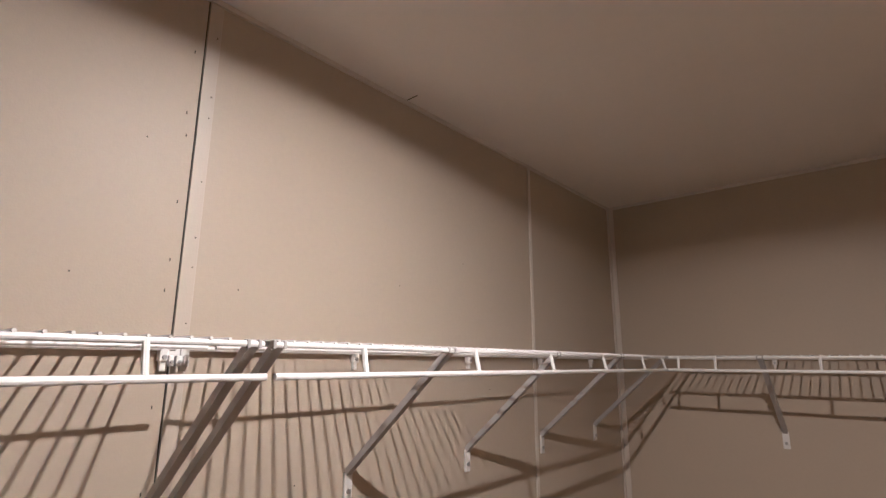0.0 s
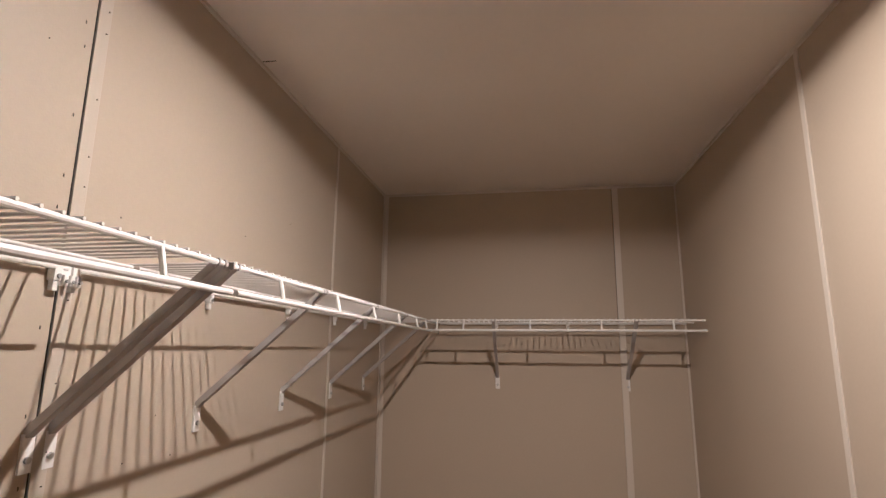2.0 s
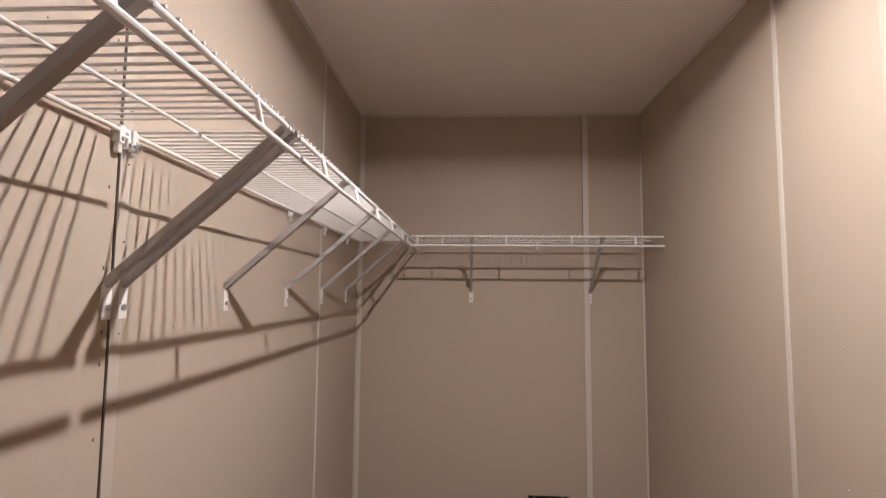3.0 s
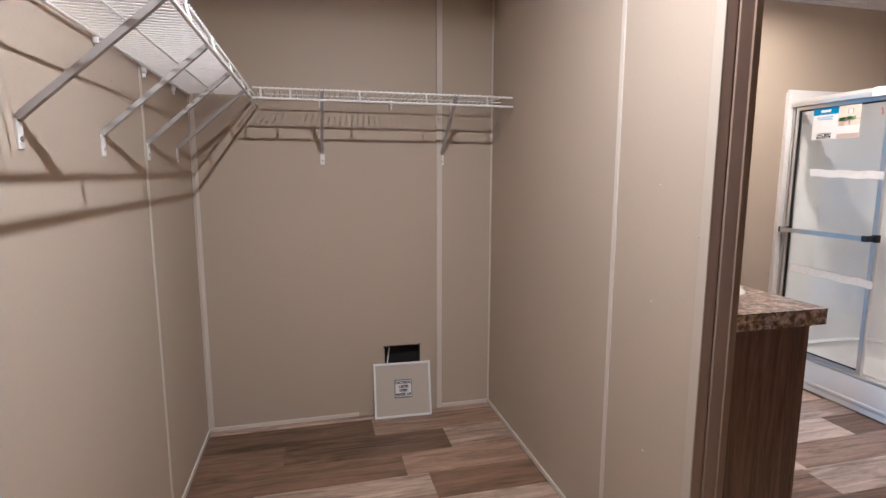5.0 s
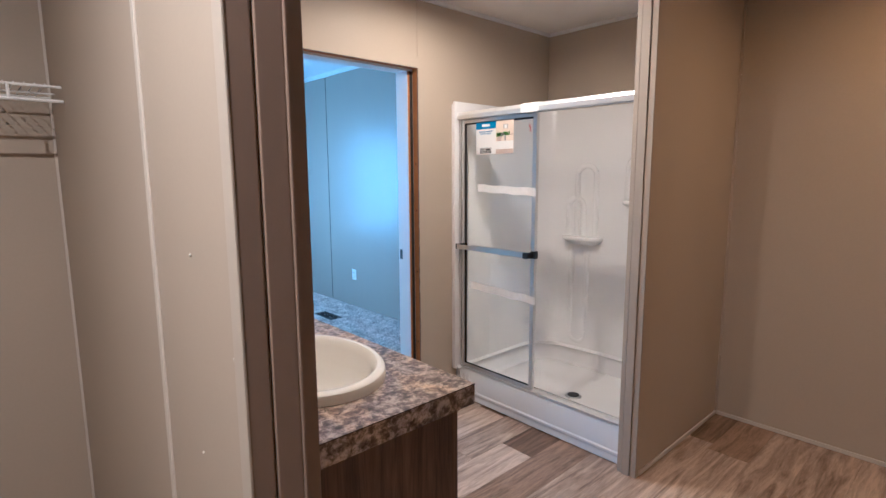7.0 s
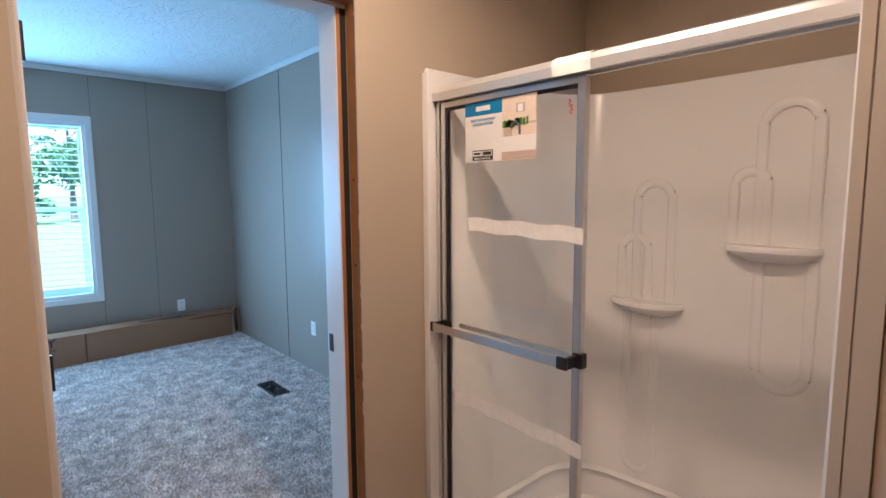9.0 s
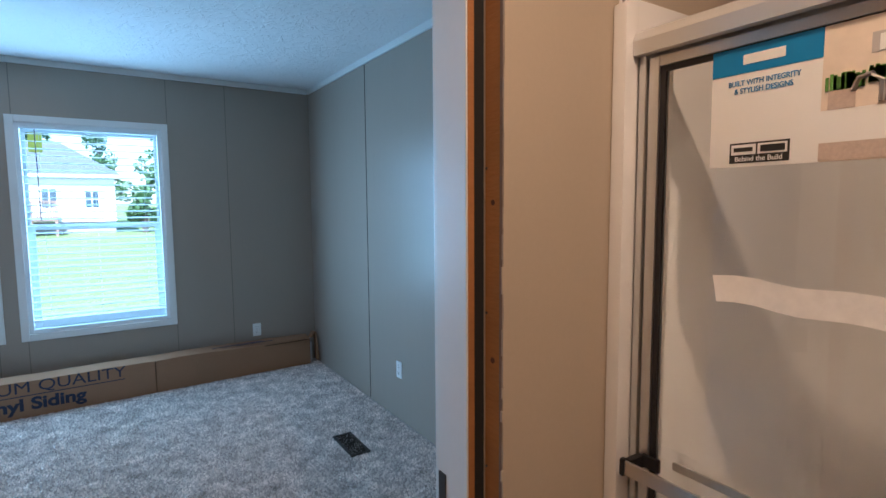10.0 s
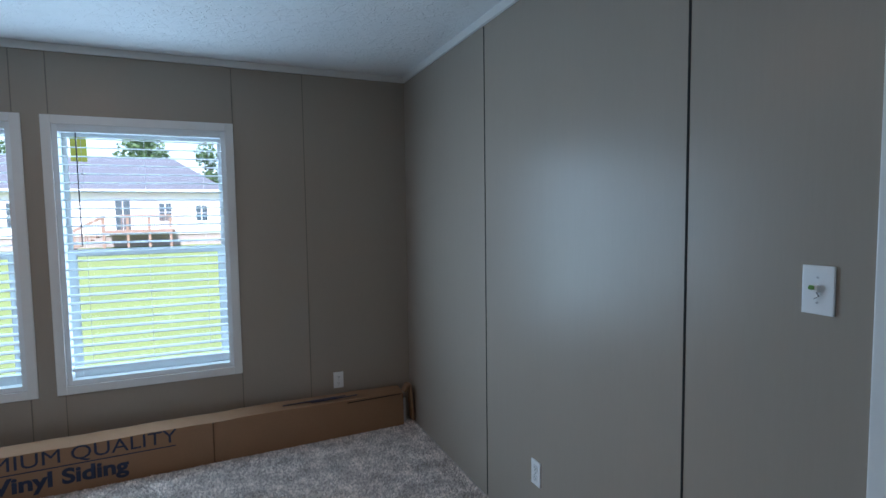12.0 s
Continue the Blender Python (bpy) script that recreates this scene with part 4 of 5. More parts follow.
def ly(f):
    return LY1 - (LY1 - LY0) * f


def lz(f):
    return LZ1 - (LZ1 - LZ0) * f


def leaf_patch(name, f0, g0, f1, g1, m, lift=0.0008):
    return part(name, boxes((LX - lift, ly(f1), lz(g1), LX - lift + 0.0007, ly(f0), lz(g0))), m, lf)


leaf_patch("heading", 0.0, 0.0, 0.55, 0.22, M["blue_ink"])
leaf_patch("photo", 0.55, 0.0, 1.0, 1.0, M["print_cream"])
leaf_patch("photo_counter", 0.55, 0.62, 1.0, 0.86, M["paper"], 0.0016)
leaf_patch("photo_cabinet", 0.55, 0.86, 1.0, 0.99, M["print_brown"], 0.0016)
leaf_patch("photo_frame", 0.74, 0.12, 0.86, 0.26, M["print_grey"], 0.0016)
leaf_patch("photo_ledge", 0.86, 0.42, 1.0, 0.45, M["print_brown"], 0.0016)
leaf_patch("photo_basket", 0.58, 0.48, 0.69, 0.62, M["print_brown"], 0.0024)
for f0, f1, g in ((0.56, 0.72, 0.36), (0.74, 0.9, 0.34)):
    bm = bmesh.new()
    for k in range(26):
        y, w = ly(f0 + (f1 - f0) * rnd.random()), 0.004
        box(bm, LX - 0.0032, y - w / 2, lz(g + 0.12), LX - 0.0025, y + w / 2, lz(g + 0.03 * rnd.random()))
    part("photo_plant", bm, M["green"], lf)
part("photo_tap", tube([(LX - 0.002, ly(0.79), lz(0.6)), (LX - 0.002, ly(0.79), lz(0.46)), (LX - 0.002, ly(0.75), lz(0.4)), (LX - 0.002, ly(0.70), lz(0.42)), (LX - 0.002, ly(0.68), lz(0.5))], 0.004, 6), M["steel"], lf, smooth=True)
leaf_patch("heading_mark", 0.17, 0.07, 0.38, 0.15, M["paper"], 0.0016)
for text, g in (("BUILT WITH INTEGRITY", 0.32), ("& STYLISH DESIGNS", 0.385)):
    bm = lettering(text, 0.0115, 0.0003, Matrix.Translation((LX - 0.001, ly(0.275), lz(g))) @ Matrix.Rotation(radians(-90), 4, "Z") @ Matrix.Rotation(radians(90), 4, "X"), "CENTER", 0.0001, 0.85)
    part("lettering", bm, M["blue_ink"], lf)
leaf_patch("badge", 0.115, 0.80, 0.42, 0.97, M["ink"])
leaf_patch("badge_field", 0.125, 0.815, 0.255, 0.90, M["paper"], 0.0016)
leaf_patch("badge_field", 0.265, 0.815, 0.41, 0.90, M["paper"], 0.0016)
leaf_patch("badge_bar", 0.14, 0.84, 0.24, 0.875, M["ink"], 0.0024)
leaf_patch("badge_bar", 0.28, 0.83, 0.40, 0.885, M["ink"], 0.0024)
part("lettering", lettering("Behind the Build", 0.0112, 0.0003, Matrix.Translation((LX - 0.0012, ly(0.267), lz(0.955))) @ Matrix.Rotation(radians(-90), 4, "Z") @ Matrix.Rotation(radians(90), 4, "X"), "CENTER", 0.0001, 0.95), M["paper"], lf)
part("photo_mirror", boxes((LX - 0.0024, ly(0.83), lz(0.25), LX - 0.0016, ly(0.77), lz(0.14))), M["paper"], lf)


# ---- wall plates ----
def toggle_switch(name_label, m, green=False):
    """Built facing -y at the origin, then placed."""
    sw = thing("light_switch", name_label, "light switch", "light switches")
    part("plate", boxes((-0.036, -0.007, -0.058, 0.036, 0, 0.058), bevel=0.003), M["plate"], sw)
    part("toggle", boxes((-0.005, -0.018, -0.004, 0.005, -0.0065, 0.012), bevel=0.002), M["plate"], sw)
    part("screw", disc(0, -0.0075, 0.03, 0.003, 0.002, "y", 8), M["steel"], sw)
    part("screw", disc(0, -0.0075, -0.03, 0.003, 0.002, "y", 8), M["steel"], sw)
    if green:
        part("cap", disc(-0.007, -0.016, 0.006, 0.0055, 0.012, "x", 10), M["green"], sw, "small green wire cap")
        part("tail", tube([(0.0, -0.012, -0.004), (0.006, -0.012, -0.014), (-0.004, -0.012, -0.02)], 0.0012, 5), M["ink"], sw)
    sw.matrix_basis = m
    return sw


def outlet(m):
    o = thing("wall_outlet", "white duplex outlet on the greige wall", "outlet", "wall outlets")
    part("plate", boxes((-0.036, -0.006, -0.058, 0.036, 0, 0.058), bevel=0.003), M["plate"], o)
    for dz in (-0.024, 0.024):
        f = part("socket", boxes((-0.014, -0.0085, dz - 0.014, 0.014, -0.0055, dz + 0.014), bevel=0.003), M["plate"], o)
        part("slot", boxes((-0.0075, -0.0092, dz - 0.002, -0.005, -0.0084, dz + 0.006), (0.005, -0.0092, dz - 0.002, 0.0075, -0.0084, dz + 0.006), (-0.002, -0.0092, dz - 0.009, 0.002, -0.0084, dz - 0.005)), M["ink"], f)
    part("screw", disc(0, -0.0068, 0, 0.003, 0.002, "y", 8), M["steel"], o)
    o.matrix_basis = m
    return o


toggle_switch("white toggle switch beside the doorway", pose(1.362, YM, 1.353))
toggle_switch("white toggle switch with a green wire cap", pose(XR, 3.597, 1.36, 0, 0, -90), green=True)
outlet(pose(2.834, YW, 0.36))
outlet(pose(XR, 4.787, 0.357, 0, 0, -90))

# ---- ceiling lamps ----
# unseen rims, added round the lamps to cut their light off near the ceiling
for x, y, z, *_ in CANS:
    zc = ZB if y > YB1 else ZC
    cl = thing("ceiling_light", "unseen round white rim cutting off the ceiling lamp's light", "ceiling lamp", "ceiling lamps", (x, y, zc))
    n, bm = 28, bmesh.new()
    drop, ri = (0.0098, 0.04) if zc == ZC else (0.008, 0.072)
    rings = [[bm.verts.new((x + r * math.cos(2 * math.pi * k / n), y + r * math.sin(2 * math.pi * k / n), zz)) for k in range(n)] for r, zz in ((ri, zc), (ri + 0.023, zc), (ri + 0.02, zc - drop + 0.004), (ri + 0.01, zc - drop), (ri + 0.002, zc - drop), (ri, zc - 0.0005))]
    for a, b in zip(rings, rings[1:]):
        for k in range(n):
            bm.faces.new((a[k], a[(k + 1) % n], b[(k + 1) % n], b[k]))
    bmesh.ops.recalc_face_normals(bm, faces=bm.faces)
    part("rim", bm, M["plate"], cl, smooth=True)

# ---- bedroom: trims ----
batten("trim_crown", "white crown moulding round the bedroom ceiling", (XBL, YW - 0.018, ZB - 0.045, XR - 0.018, YW, ZB), (XR - 0.018, YB1, ZB - 0.045, XR, YW, ZB), material="trim", bevel=0.006)
for y in (5.266, 3.979):
    batten("trim_side_seam", "dark open seam between glossy panels", (XR - 0.0012, y - 0.0045, 0.01, XR + 0.002, y + 0.0045, ZB - 0.046), material="dark_gap", bevel=0)
for x in (2.64, 2.19, 1.2, 1.03, -0.1):
    batten("trim_window_seam", "fine seam between wall panels", (x - 0.003, YW - 0.0015, WZ1 if x < 2.3 else 0.02, x + 0.003, YW, ZB - 0.046), material="wall_seam", bevel=0.001)
    if x < 2.3:
        batten("trim_window_seam", "fine seam between wall panels", (x - 0.003, YW - 0.0015, 0.02, x + 0.003, YW, WZ0), material="wall_seam", bevel=0.001)


# ---- bedroom: windows with blinds ----
def window(x0, x1, name):
    w = setting(name, boxes((x0, YW - 0.012, WZ0, x0 + CAS, YW, WZ1), (x1 - CAS, YW - 0.012, WZ0, x1, YW, WZ1), (x0 + CAS, YW - 0.012, WZ0, x1 - CAS, YW, WZ0 + CAS), (x0 + CAS, YW - 0.012, WZ1 - CAS, x1 - CAS, YW, WZ1), bevel=0.003),
                M["trim"], "white cased double-hung window with open blinds", "window")
    a, b, lo, hi, mid = x0 + CAS, x1 - CAS, WZ0 + CAS, WZ1 - CAS, 1.335
    part("frame", boxes((a, YW + 0.002, lo, a + 0.028, YW + 0.12, hi), (b - 0.028, YW + 0.002, lo, b, YW + 0.12, hi), (a + 0.028, YW + 0.002, lo, b - 0.028, YW + 0.12, lo + 0.03), (a + 0.028, YW + 0.002, hi - 0.02, b - 0.028, YW + 0.12, hi), bevel=0.002), M["vinyl"], w)
    for nm, z0, z1, y0, f in (("upper_sash", mid - 0.015, hi - 0.02, YW + 0.092, 0.022), ("lower_sash", lo + 0.03, mid + 0.03, YW + 0.066, 0.045)):
        sash = part(nm, boxes((a + 0.028, y0, z0, a + 0.028 + f, y0 + 0.025, z1), (b - 0.028 - f, y0, z0, b - 0.028, y0 + 0.025, z1), (a + 0.028 + f, y0, z0, b - 0.028 - f, y0 + 0.025, z0 + 0.04), (a + 0.028 + f, y0, z1 - 0.04, b - 0.028 - f, y0 + 0.025, z1), bevel=0.003), M["vinyl"], w)
        g = part("pane", boxes((a + 0.028 + f, y0 + 0.01, z0 + 0.04, b - 0.028 - f, y0 + 0.014, z1 - 0.04)), M["glass"], sash, "clear glass pane")
        g.visible_shadow = False
    return w


def blind(x0, x1, drop):
    a, b, top = x0 + CAS + 0.012, x1 - CAS - 0.012, WZ1 - CAS - 0.002
    y = YW + 0.033
    bl = thing("window_blind", "white slatted blind, slats open, hanging in the window", "blind", "window blinds", ((a + b) / 2, y, top))
    part("headrail", boxes((a, y - 0.025, top - 0.04, b, y + 0.025, top), bevel=0.003), M["slat"], bl)
    n = int((top - 0.05 - drop) / 0.052)
    bm = bmesh.new()
    w = (b - a)
    rows = [[bm.verts.new((sx * w / 2, yy, zz + 0.0)) for yy, zz in ((-0.024, -0.001), (0.0, 0.003), (0.024, -0.001), (0.024, -0.0035), (0.0, 0.0005), (-0.024, -0.0035))] for sx in (-1, 1)]
    for k in range(6):
        bm.faces.new((rows[0][k], rows[0][(k + 1) % 6], rows[1][(k + 1) % 6], rows[1][k]))
    bm.faces.new(rows[0])
    bm.faces.new(rows[1])
    bmesh.ops.recalc_face_normals(bm, faces=bm.faces)
    me = mesh_of("slat", bm, M["slat"])
    for k in range(n):
        z = top - 0.075 - k * 0.052
        share("slat", me, bl, Matrix.Translation((0, 0, z - top)) @ Matrix.Rotation(radians(9 + rnd.uniform(-3, 3)), 4, "X") @ Matrix.Rotation(radians(rnd.uniform(-0.25, 0.25)), 4, "Y"))
    zb = top - 0.075 - n * 0.052 + 0.012
    part("bottom_rail", boxes((a, y - 0.024, zb - 0.009, b, y + 0.024, zb + 0.009), bevel=0.003), M["slat"], bl)
    for f in (0.14, 0.5, 0.86):
        part("ladder_cord", tube([(a + f * w, y - 0.026, top - 0.04), (a + f * w, y - 0.026, zb)], 0.0009, 4), M["slat"], bl)
    part("tilt_wand", tube([(a + 0.105, y - 0.035, top - 0.045), (a + 0.108, y - 0.036, 1.39)], 0.0038, 6), M["bronze"], bl, "dark tilt wand")
    return bl


for k, (x0, x1) in enumerate(W):
    window(x0, x1, f"window_{k + 1}")
    blind(x0, x1, 0.60)
tagged(part("window_sticker", boxes((1.275, YW + 0.1015, 1.90, 1.36, YW + 0.1022, 2.06)), slat_mat("yellow_sticker", (0.8, 0.75, 0.12))), "yellow paper sticker on the window glass", "sticker")

# ---- bedroom: siding carton ----
cb_m = Matrix.Translation((3.28, 6.383, 0.0)) @ Matrix.Rotation(radians(2.6), 4, "Z")
cb = thing("cardboard_box", "long brown cardboard siding box with dark blue lettering", "box", at=(2.0, 6.407, 0))
CL, CD, CH = 3.7, 0.13, 0.262


def carton(name, bm, m, parent=cb, label="", smooth=False):
    bm.transform(cb_m)
    return part(name, bm, m, parent, label, smooth)


bm = bmesh.new()
n = 40
rows = []
for i in range(n + 1):
    x = -CL + CL * i / n
    sag = 0.002 * math.sin(i * 0.9) + 0.0013 * math.sin(i * 2.3) - 0.02 * math.exp(-((i - n) / 6) ** 2)
    lean = 0.03
    rows.append([bm.verts.new(v) for v in ((x, 0, 0.002), (x, lean * 0.2, CH * 0.5), (x, lean * 0.4, CH + sag), (x, lean * 0.4 + 0.008, CH + sag + 0.003), (x, CD - 0.012, CH + sag + 0.022), (x, CD, CH + sag + 0.02), (x, CD, 0.002))])
for a, b in zip(rows, rows[1:]):
    for k in range(7):
        bm.faces.new((a[k], a[(k + 1) % 7], b[(k + 1) % 7], b[k]))
bm.faces.new(rows[0])
bmesh.ops.recalc_face_normals(bm, faces=bm.faces)
carton("body", bm, M["card"], smooth=True)
carton("end_flap_and_shade", strip([(0.0, 0.02, 0.25), (0.03, 0.02, 0.298), (0.05, 0.03, 0.29), (0.07, 0.03, 0.02)], (0, 0.03, 0), (0.016, 0, 0.001)), M["card"], label="open torn end flap")
# black sheet across the open end, painting the shade inside the box
carton("end_flap_and_shade", boxes((0.0005, 0.012, 0.06, 0.003, CD - 0.01, 0.235)), M["dark_gap"], label="black sheet painting the shade inside the open end")
carton("liner", boxes((0.004, 0.014, 0.012, 0.022, 0.05, 0.2), bevel=0.002), M["print_grey"], label="grey inner liner showing at the end")
carton("fold_line", boxes((-1.286, -0.0018, 0.004, -1.279, 0.013, CH - 0.004)), M["card_fold"])
carton("rip", boxes((-0.42, -0.001, CH - 0.028, -0.02, 0.007, CH - 0.024)), M["dark_gap"], label="dark torn edge")
FACE = Matrix.Rotation(radians(87.4), 4, "X")
carton("lettering", lettering("PREMIUM QUALITY", 0.112, 0.0006, Matrix.Translation((-2.603, 0.006, 0.184)) @ FACE, "LEFT", 0.0, 1.165), M["navy_ink"])
carton("lettering", lettering("Vinyl Siding", 0.118, 0.0008, Matrix.Translation((-2.382, 0.0002, 0.06)) @ FACE, "LEFT", 0.0042, 1.17), M["navy_ink"])
carton("rule", boxes((-2.61, 0.0045, 0.158, -1.495, 0.009, 0.1635)), M["navy_ink"])
carton("lettering", lettering("Vinyl Siding", 0.118, 0.0006, Matrix.Translation((-2.387, 0.0008, 0.06)) @ FACE, "LEFT", 0.0, 1.17), M["navy_ink"])
carton("print_line", boxes((-0.66, 0.03, CH + 0.0085, -0.34, 0.045, CH + 0.0105), (-0.85, 0.05, CH + 0.011, -0.42, 0.065, CH + 0.013)), M["navy_ink"])

# ---- bedroom: floor vent ----
ve = thing("floor_vent", "brown metal floor register set in the carpet", "vent", at=(2.94, 4.622, 0))
VX, VY, VW, VL = 2.94, 4.622, 0.062, 0.155
part("frame", boxes((VX - VW, VY - VL, 0.0, VX - VW + 0.014, VY + VL, 0.012), (VX + VW - 0.014, VY - VL, 0.0, VX + VW, VY + VL, 0.012), (VX - VW + 0.014, VY - VL, 0, VX + VW - 0.014, VY - VL + 0.014, 0.012), (VX - VW + 0.014, VY + VL - 0.014, 0, VX + VW - 0.014, VY + VL, 0.012), bevel=0.002), M["bronze"], ve)
# flat black slab painting the shade of the hollow below the louvres
part("well_shade", boxes((VX - VW + 0.014, VY - VL + 0.014, -0.003, VX + VW - 0.014, VY + VL - 0.014, 0.003)), M["dark_gap"], ve)
for k in range(16):
    y = VY - VL + 0.024 + k * 0.0175
    part("louvre", boxes((VX - VW + 0.014, y, 0.004, VX + VW - 0.014, y + 0.004, 0.010)), M["bronze"], ve)

# ---- bedroom: side doorway and its open door ----
df = setting("door_frame_side", boxes((XR - 0.004, SD1 - 0.018, 0, XR + WALL_T + 0.004, SD1 + 0.002, 2.04), (XR - 0.004, SD0 - 0.002, 0, XR + WALL_T + 0.004, SD0 + 0.018, 2.04), (XR - 0.004, SD0 + 0.018, 2.022, XR + WALL_T + 0.004, SD1 - 0.018, 2.042), bevel=0.002), M["trim"], "white painted door frame in the side wall", "door frame")
part("casing", boxes((XR - 0.016, SD1 - 0.012, 0, XR - 0.0005, SD1 + 0.03, 2.085), (XR - 0.016, SD0 - 0.045, 0, XR - 0.0005, SD0 + 0.012, 2.085), (XR - 0.016, SD0 + 0.012, 2.03, XR - 0.0005, SD1 - 0.012, 2.085), bevel=0.003), M["trim"], df)
part("stop", boxes((XR + 0.045, SD1 - 0.028, 0, XR + 0.06, SD1 - 0.0185, 2.02), bevel=0.002), M["trim"], df)
part("strike_plate", boxes((XR + 0.008, SD1 - 0.0205, 0.92, XR + 0.036, SD1 - 0.0178, 0.98), bevel=0.0006), M["bronze"], df, "dark bronze strike plate")
HX, HY, TXX, TYY = XR - 0.024, SD0 + 0.02, 2.675, 2.957
dw = math.hypot(TXX - HX, TYY - HY)
door_m = Matrix.Translation((HX, HY, 0)) @ Matrix.Rotation(math.atan2(TYY - HY, TXX - HX), 4, "Z")
sdoor = thing("bedroom_door", "white moulded two-panel door standing half open", "door", at=(HX, HY, 0))


def doorp(name, bm, m, parent=sdoor, label="", smooth=False):
    bm.transform(door_m)
    return part(name, bm, m, parent, label, smooth)


T = 0.035
doorp("leaf", boxes((0.004, -T, 0.012, dw, 0.0, 2.02), bevel=0.002), M["door"])
for z0, z1 in ((0.2, 0.86), (1.02, 1.88)):
    for y0, y1 in ((-0.0005, 0.007), (-T - 0.007, -T + 0.0005)):
        a, b, t_ = 0.12, dw - 0.12, 0.03
        doorp("panel_moulding", boxes((a, y0, z0, a + t_, y1, z1), (b - t_, y0, z0, b, y1, z1), (a + t_, y0, z0, b - t_, y1, z0 + t_), (a + t_, y0, z1 - t_, b - t_, y1, z1), bevel=0.005), M["door"])
for s_, y in ((1, 0.0), (-1, -T)):
    k_ = doorp("knob", disc(dw - 0.065, y + s_ * 0.005, 0.95, 0.031, 0.01, "y", 20), M["bronze"], label="dark bronze knob", smooth=True)
    bm = bmesh.new()
    bmesh.ops.create_uvsphere(bm, u_segments=18, v_segments=12, radius=0.027, matrix=Matrix.Translation((dw - 0.065, y + s_ * 0.05, 0.95)) @ Matrix.Diagonal((1, 0.8, 1, 1)))
    bmesh.ops.create_cone(bm, cap_ends=True, segments=12, radius1=0.011, radius2=0.011, depth=0.05, matrix=Matrix.Translation((dw - 0.065, y + s_ * 0.025, 0.95)) @ Matrix.Rotation(radians(90), 4, "X"))
    doorp("grip", bm, M["bronze"], k_, smooth=True)
doorp("latch_plate", boxes((dw - 0.0005, -0.03, 0.92, dw + 0.0015, -0.005, 0.98)), M["steel"])
doorp("latch", boxes((dw + 0.001, -0.023, 0.94, dw + 0.010, -0.012, 0.96), bevel=0.002), M["bronze"])
for hz in (0.22, 1.0, 1.8):
    doorp("hinge", boxes((-0.006, -0.012, hz - 0.045, 0.004, 0.001, hz + 0.045), bevel=0.002), M["bronze"])

# ---- the room past the side doorway ----
KX = 8.2
setting("wall_kitchen_far", boxes((KX, 1.2, 0, KX + 0.1, 8.0, ZB)), M["wall"], "greige wall of the next room")
setting("wall_kitchen_end", boxes((XR + WALL_T, 8.0, 0, KX + 0.1, 8.1, ZB), (3.64, 1.1, 0, KX + 0.1, 1.2, ZB)), M["wall"], "greige end wall of the next room")
setting("wall_kitchen_near", boxes((3.64, 1.2, 0, 3.66, YB0, ZB), (XR + WALL_T, YB0 - 0.02, 0, 3.64, YB0, ZB), (XR + WALL_T - 0.09, YW + 0.12, 0, XR + WALL_T, 8.1, ZB)), M["wall"], "greige wall of the next room")
setting("ceiling_kitchen", boxes((XR + WALL_T, 1.1, ZB, KX + 0.1, 8.1, ZB + 0.08)), M["knockdown"], "white textured ceiling of the next room", "ceiling")
M["dark_floor"] = wood_mat("dark_plank", (0.06, 0.04, 0.03), (0.2, 0.14, 0.1), (0.5, 5, 1), 0.45, ring=5)
setting("floor_kitchen", boxes((XR + WALL_T + 0.0, 1.2, -0.06, KX, 8.0, -0.002), (XR + 0.02, SD0 + 0.018, -0.003, XR + WALL_T, SD1 - 0.018, 0.002)), M["dark_floor"], "brown plank floor of the next room", "floor")
isl = thing("kitchen_island", "dark kitchen island with a pale oak top", "island", at=(5.2, 4.5, 0))
part("base", boxes((4.75, 3.3, 0.005, 5.35, 5.2, 0.88), bevel=0.004), M["dark_wood"], isl)
part("top", boxes((4.45, 3.2, 0.88, 5.4, 5.3, 0.92), bevel=0.004), M["oak"], isl)
kc = thing("kitchen_cabinet", "dark base cabinet with an oak top at the far wall", "cabinet", at=(7.8, 5.5, 0))
part("base", boxes((7.55, 4.2, 0.005, KX - 0.002, 7.6, 0.88), bevel=0.004), M["dark_wood"], kc)
part("top", boxes((7.5, 4.15, 0.88, KX - 0.002, 7.65, 0.92), bevel=0.004), M["oak"], kc)
tagged(part("rug", boxes((3.9, 2.9, 0.0, 4.7, 5.0, 0.010), bevel=0.003), M["rug"]), "blue and grey patterned rug on plank floor", "rug")

# ---- outside ----
def ground():
    """One sheet, slightly uneven and rising away from the house."""
    bm = bmesh.new()
    ys = [6.647, 9, 13, 18, 24, 32, 42, 55, 80, 140, 300, 900]
    xs_ = [-900, -300, -120, -60, -30, -18, -10, -5, 0, 5, 10, 18, 30, 60, 120, 300, 900]
    rows = []
    for y in ys:
        z = -0.85 + 0.55 * min(1.0, max(0.0, (y - 9) / 40))
        rows.append([bm.verts.new((x, y, z + 0.05 * math.sin(x * 0.3 + y * 0.2) * (y < 60))) for x in xs_])
    for a, b in zip(rows, rows[1:]):
        for k in range(len(a) - 1):
            bm.faces.new((a[k], a[k + 1], b[k + 1], b[k]))
    bmesh.ops.recalc_face_normals(bm, faces=bm.faces)
    return bm


setting("ground", ground(), M["lawn"], "sunlit mown green lawn", "ground", smooth=True)

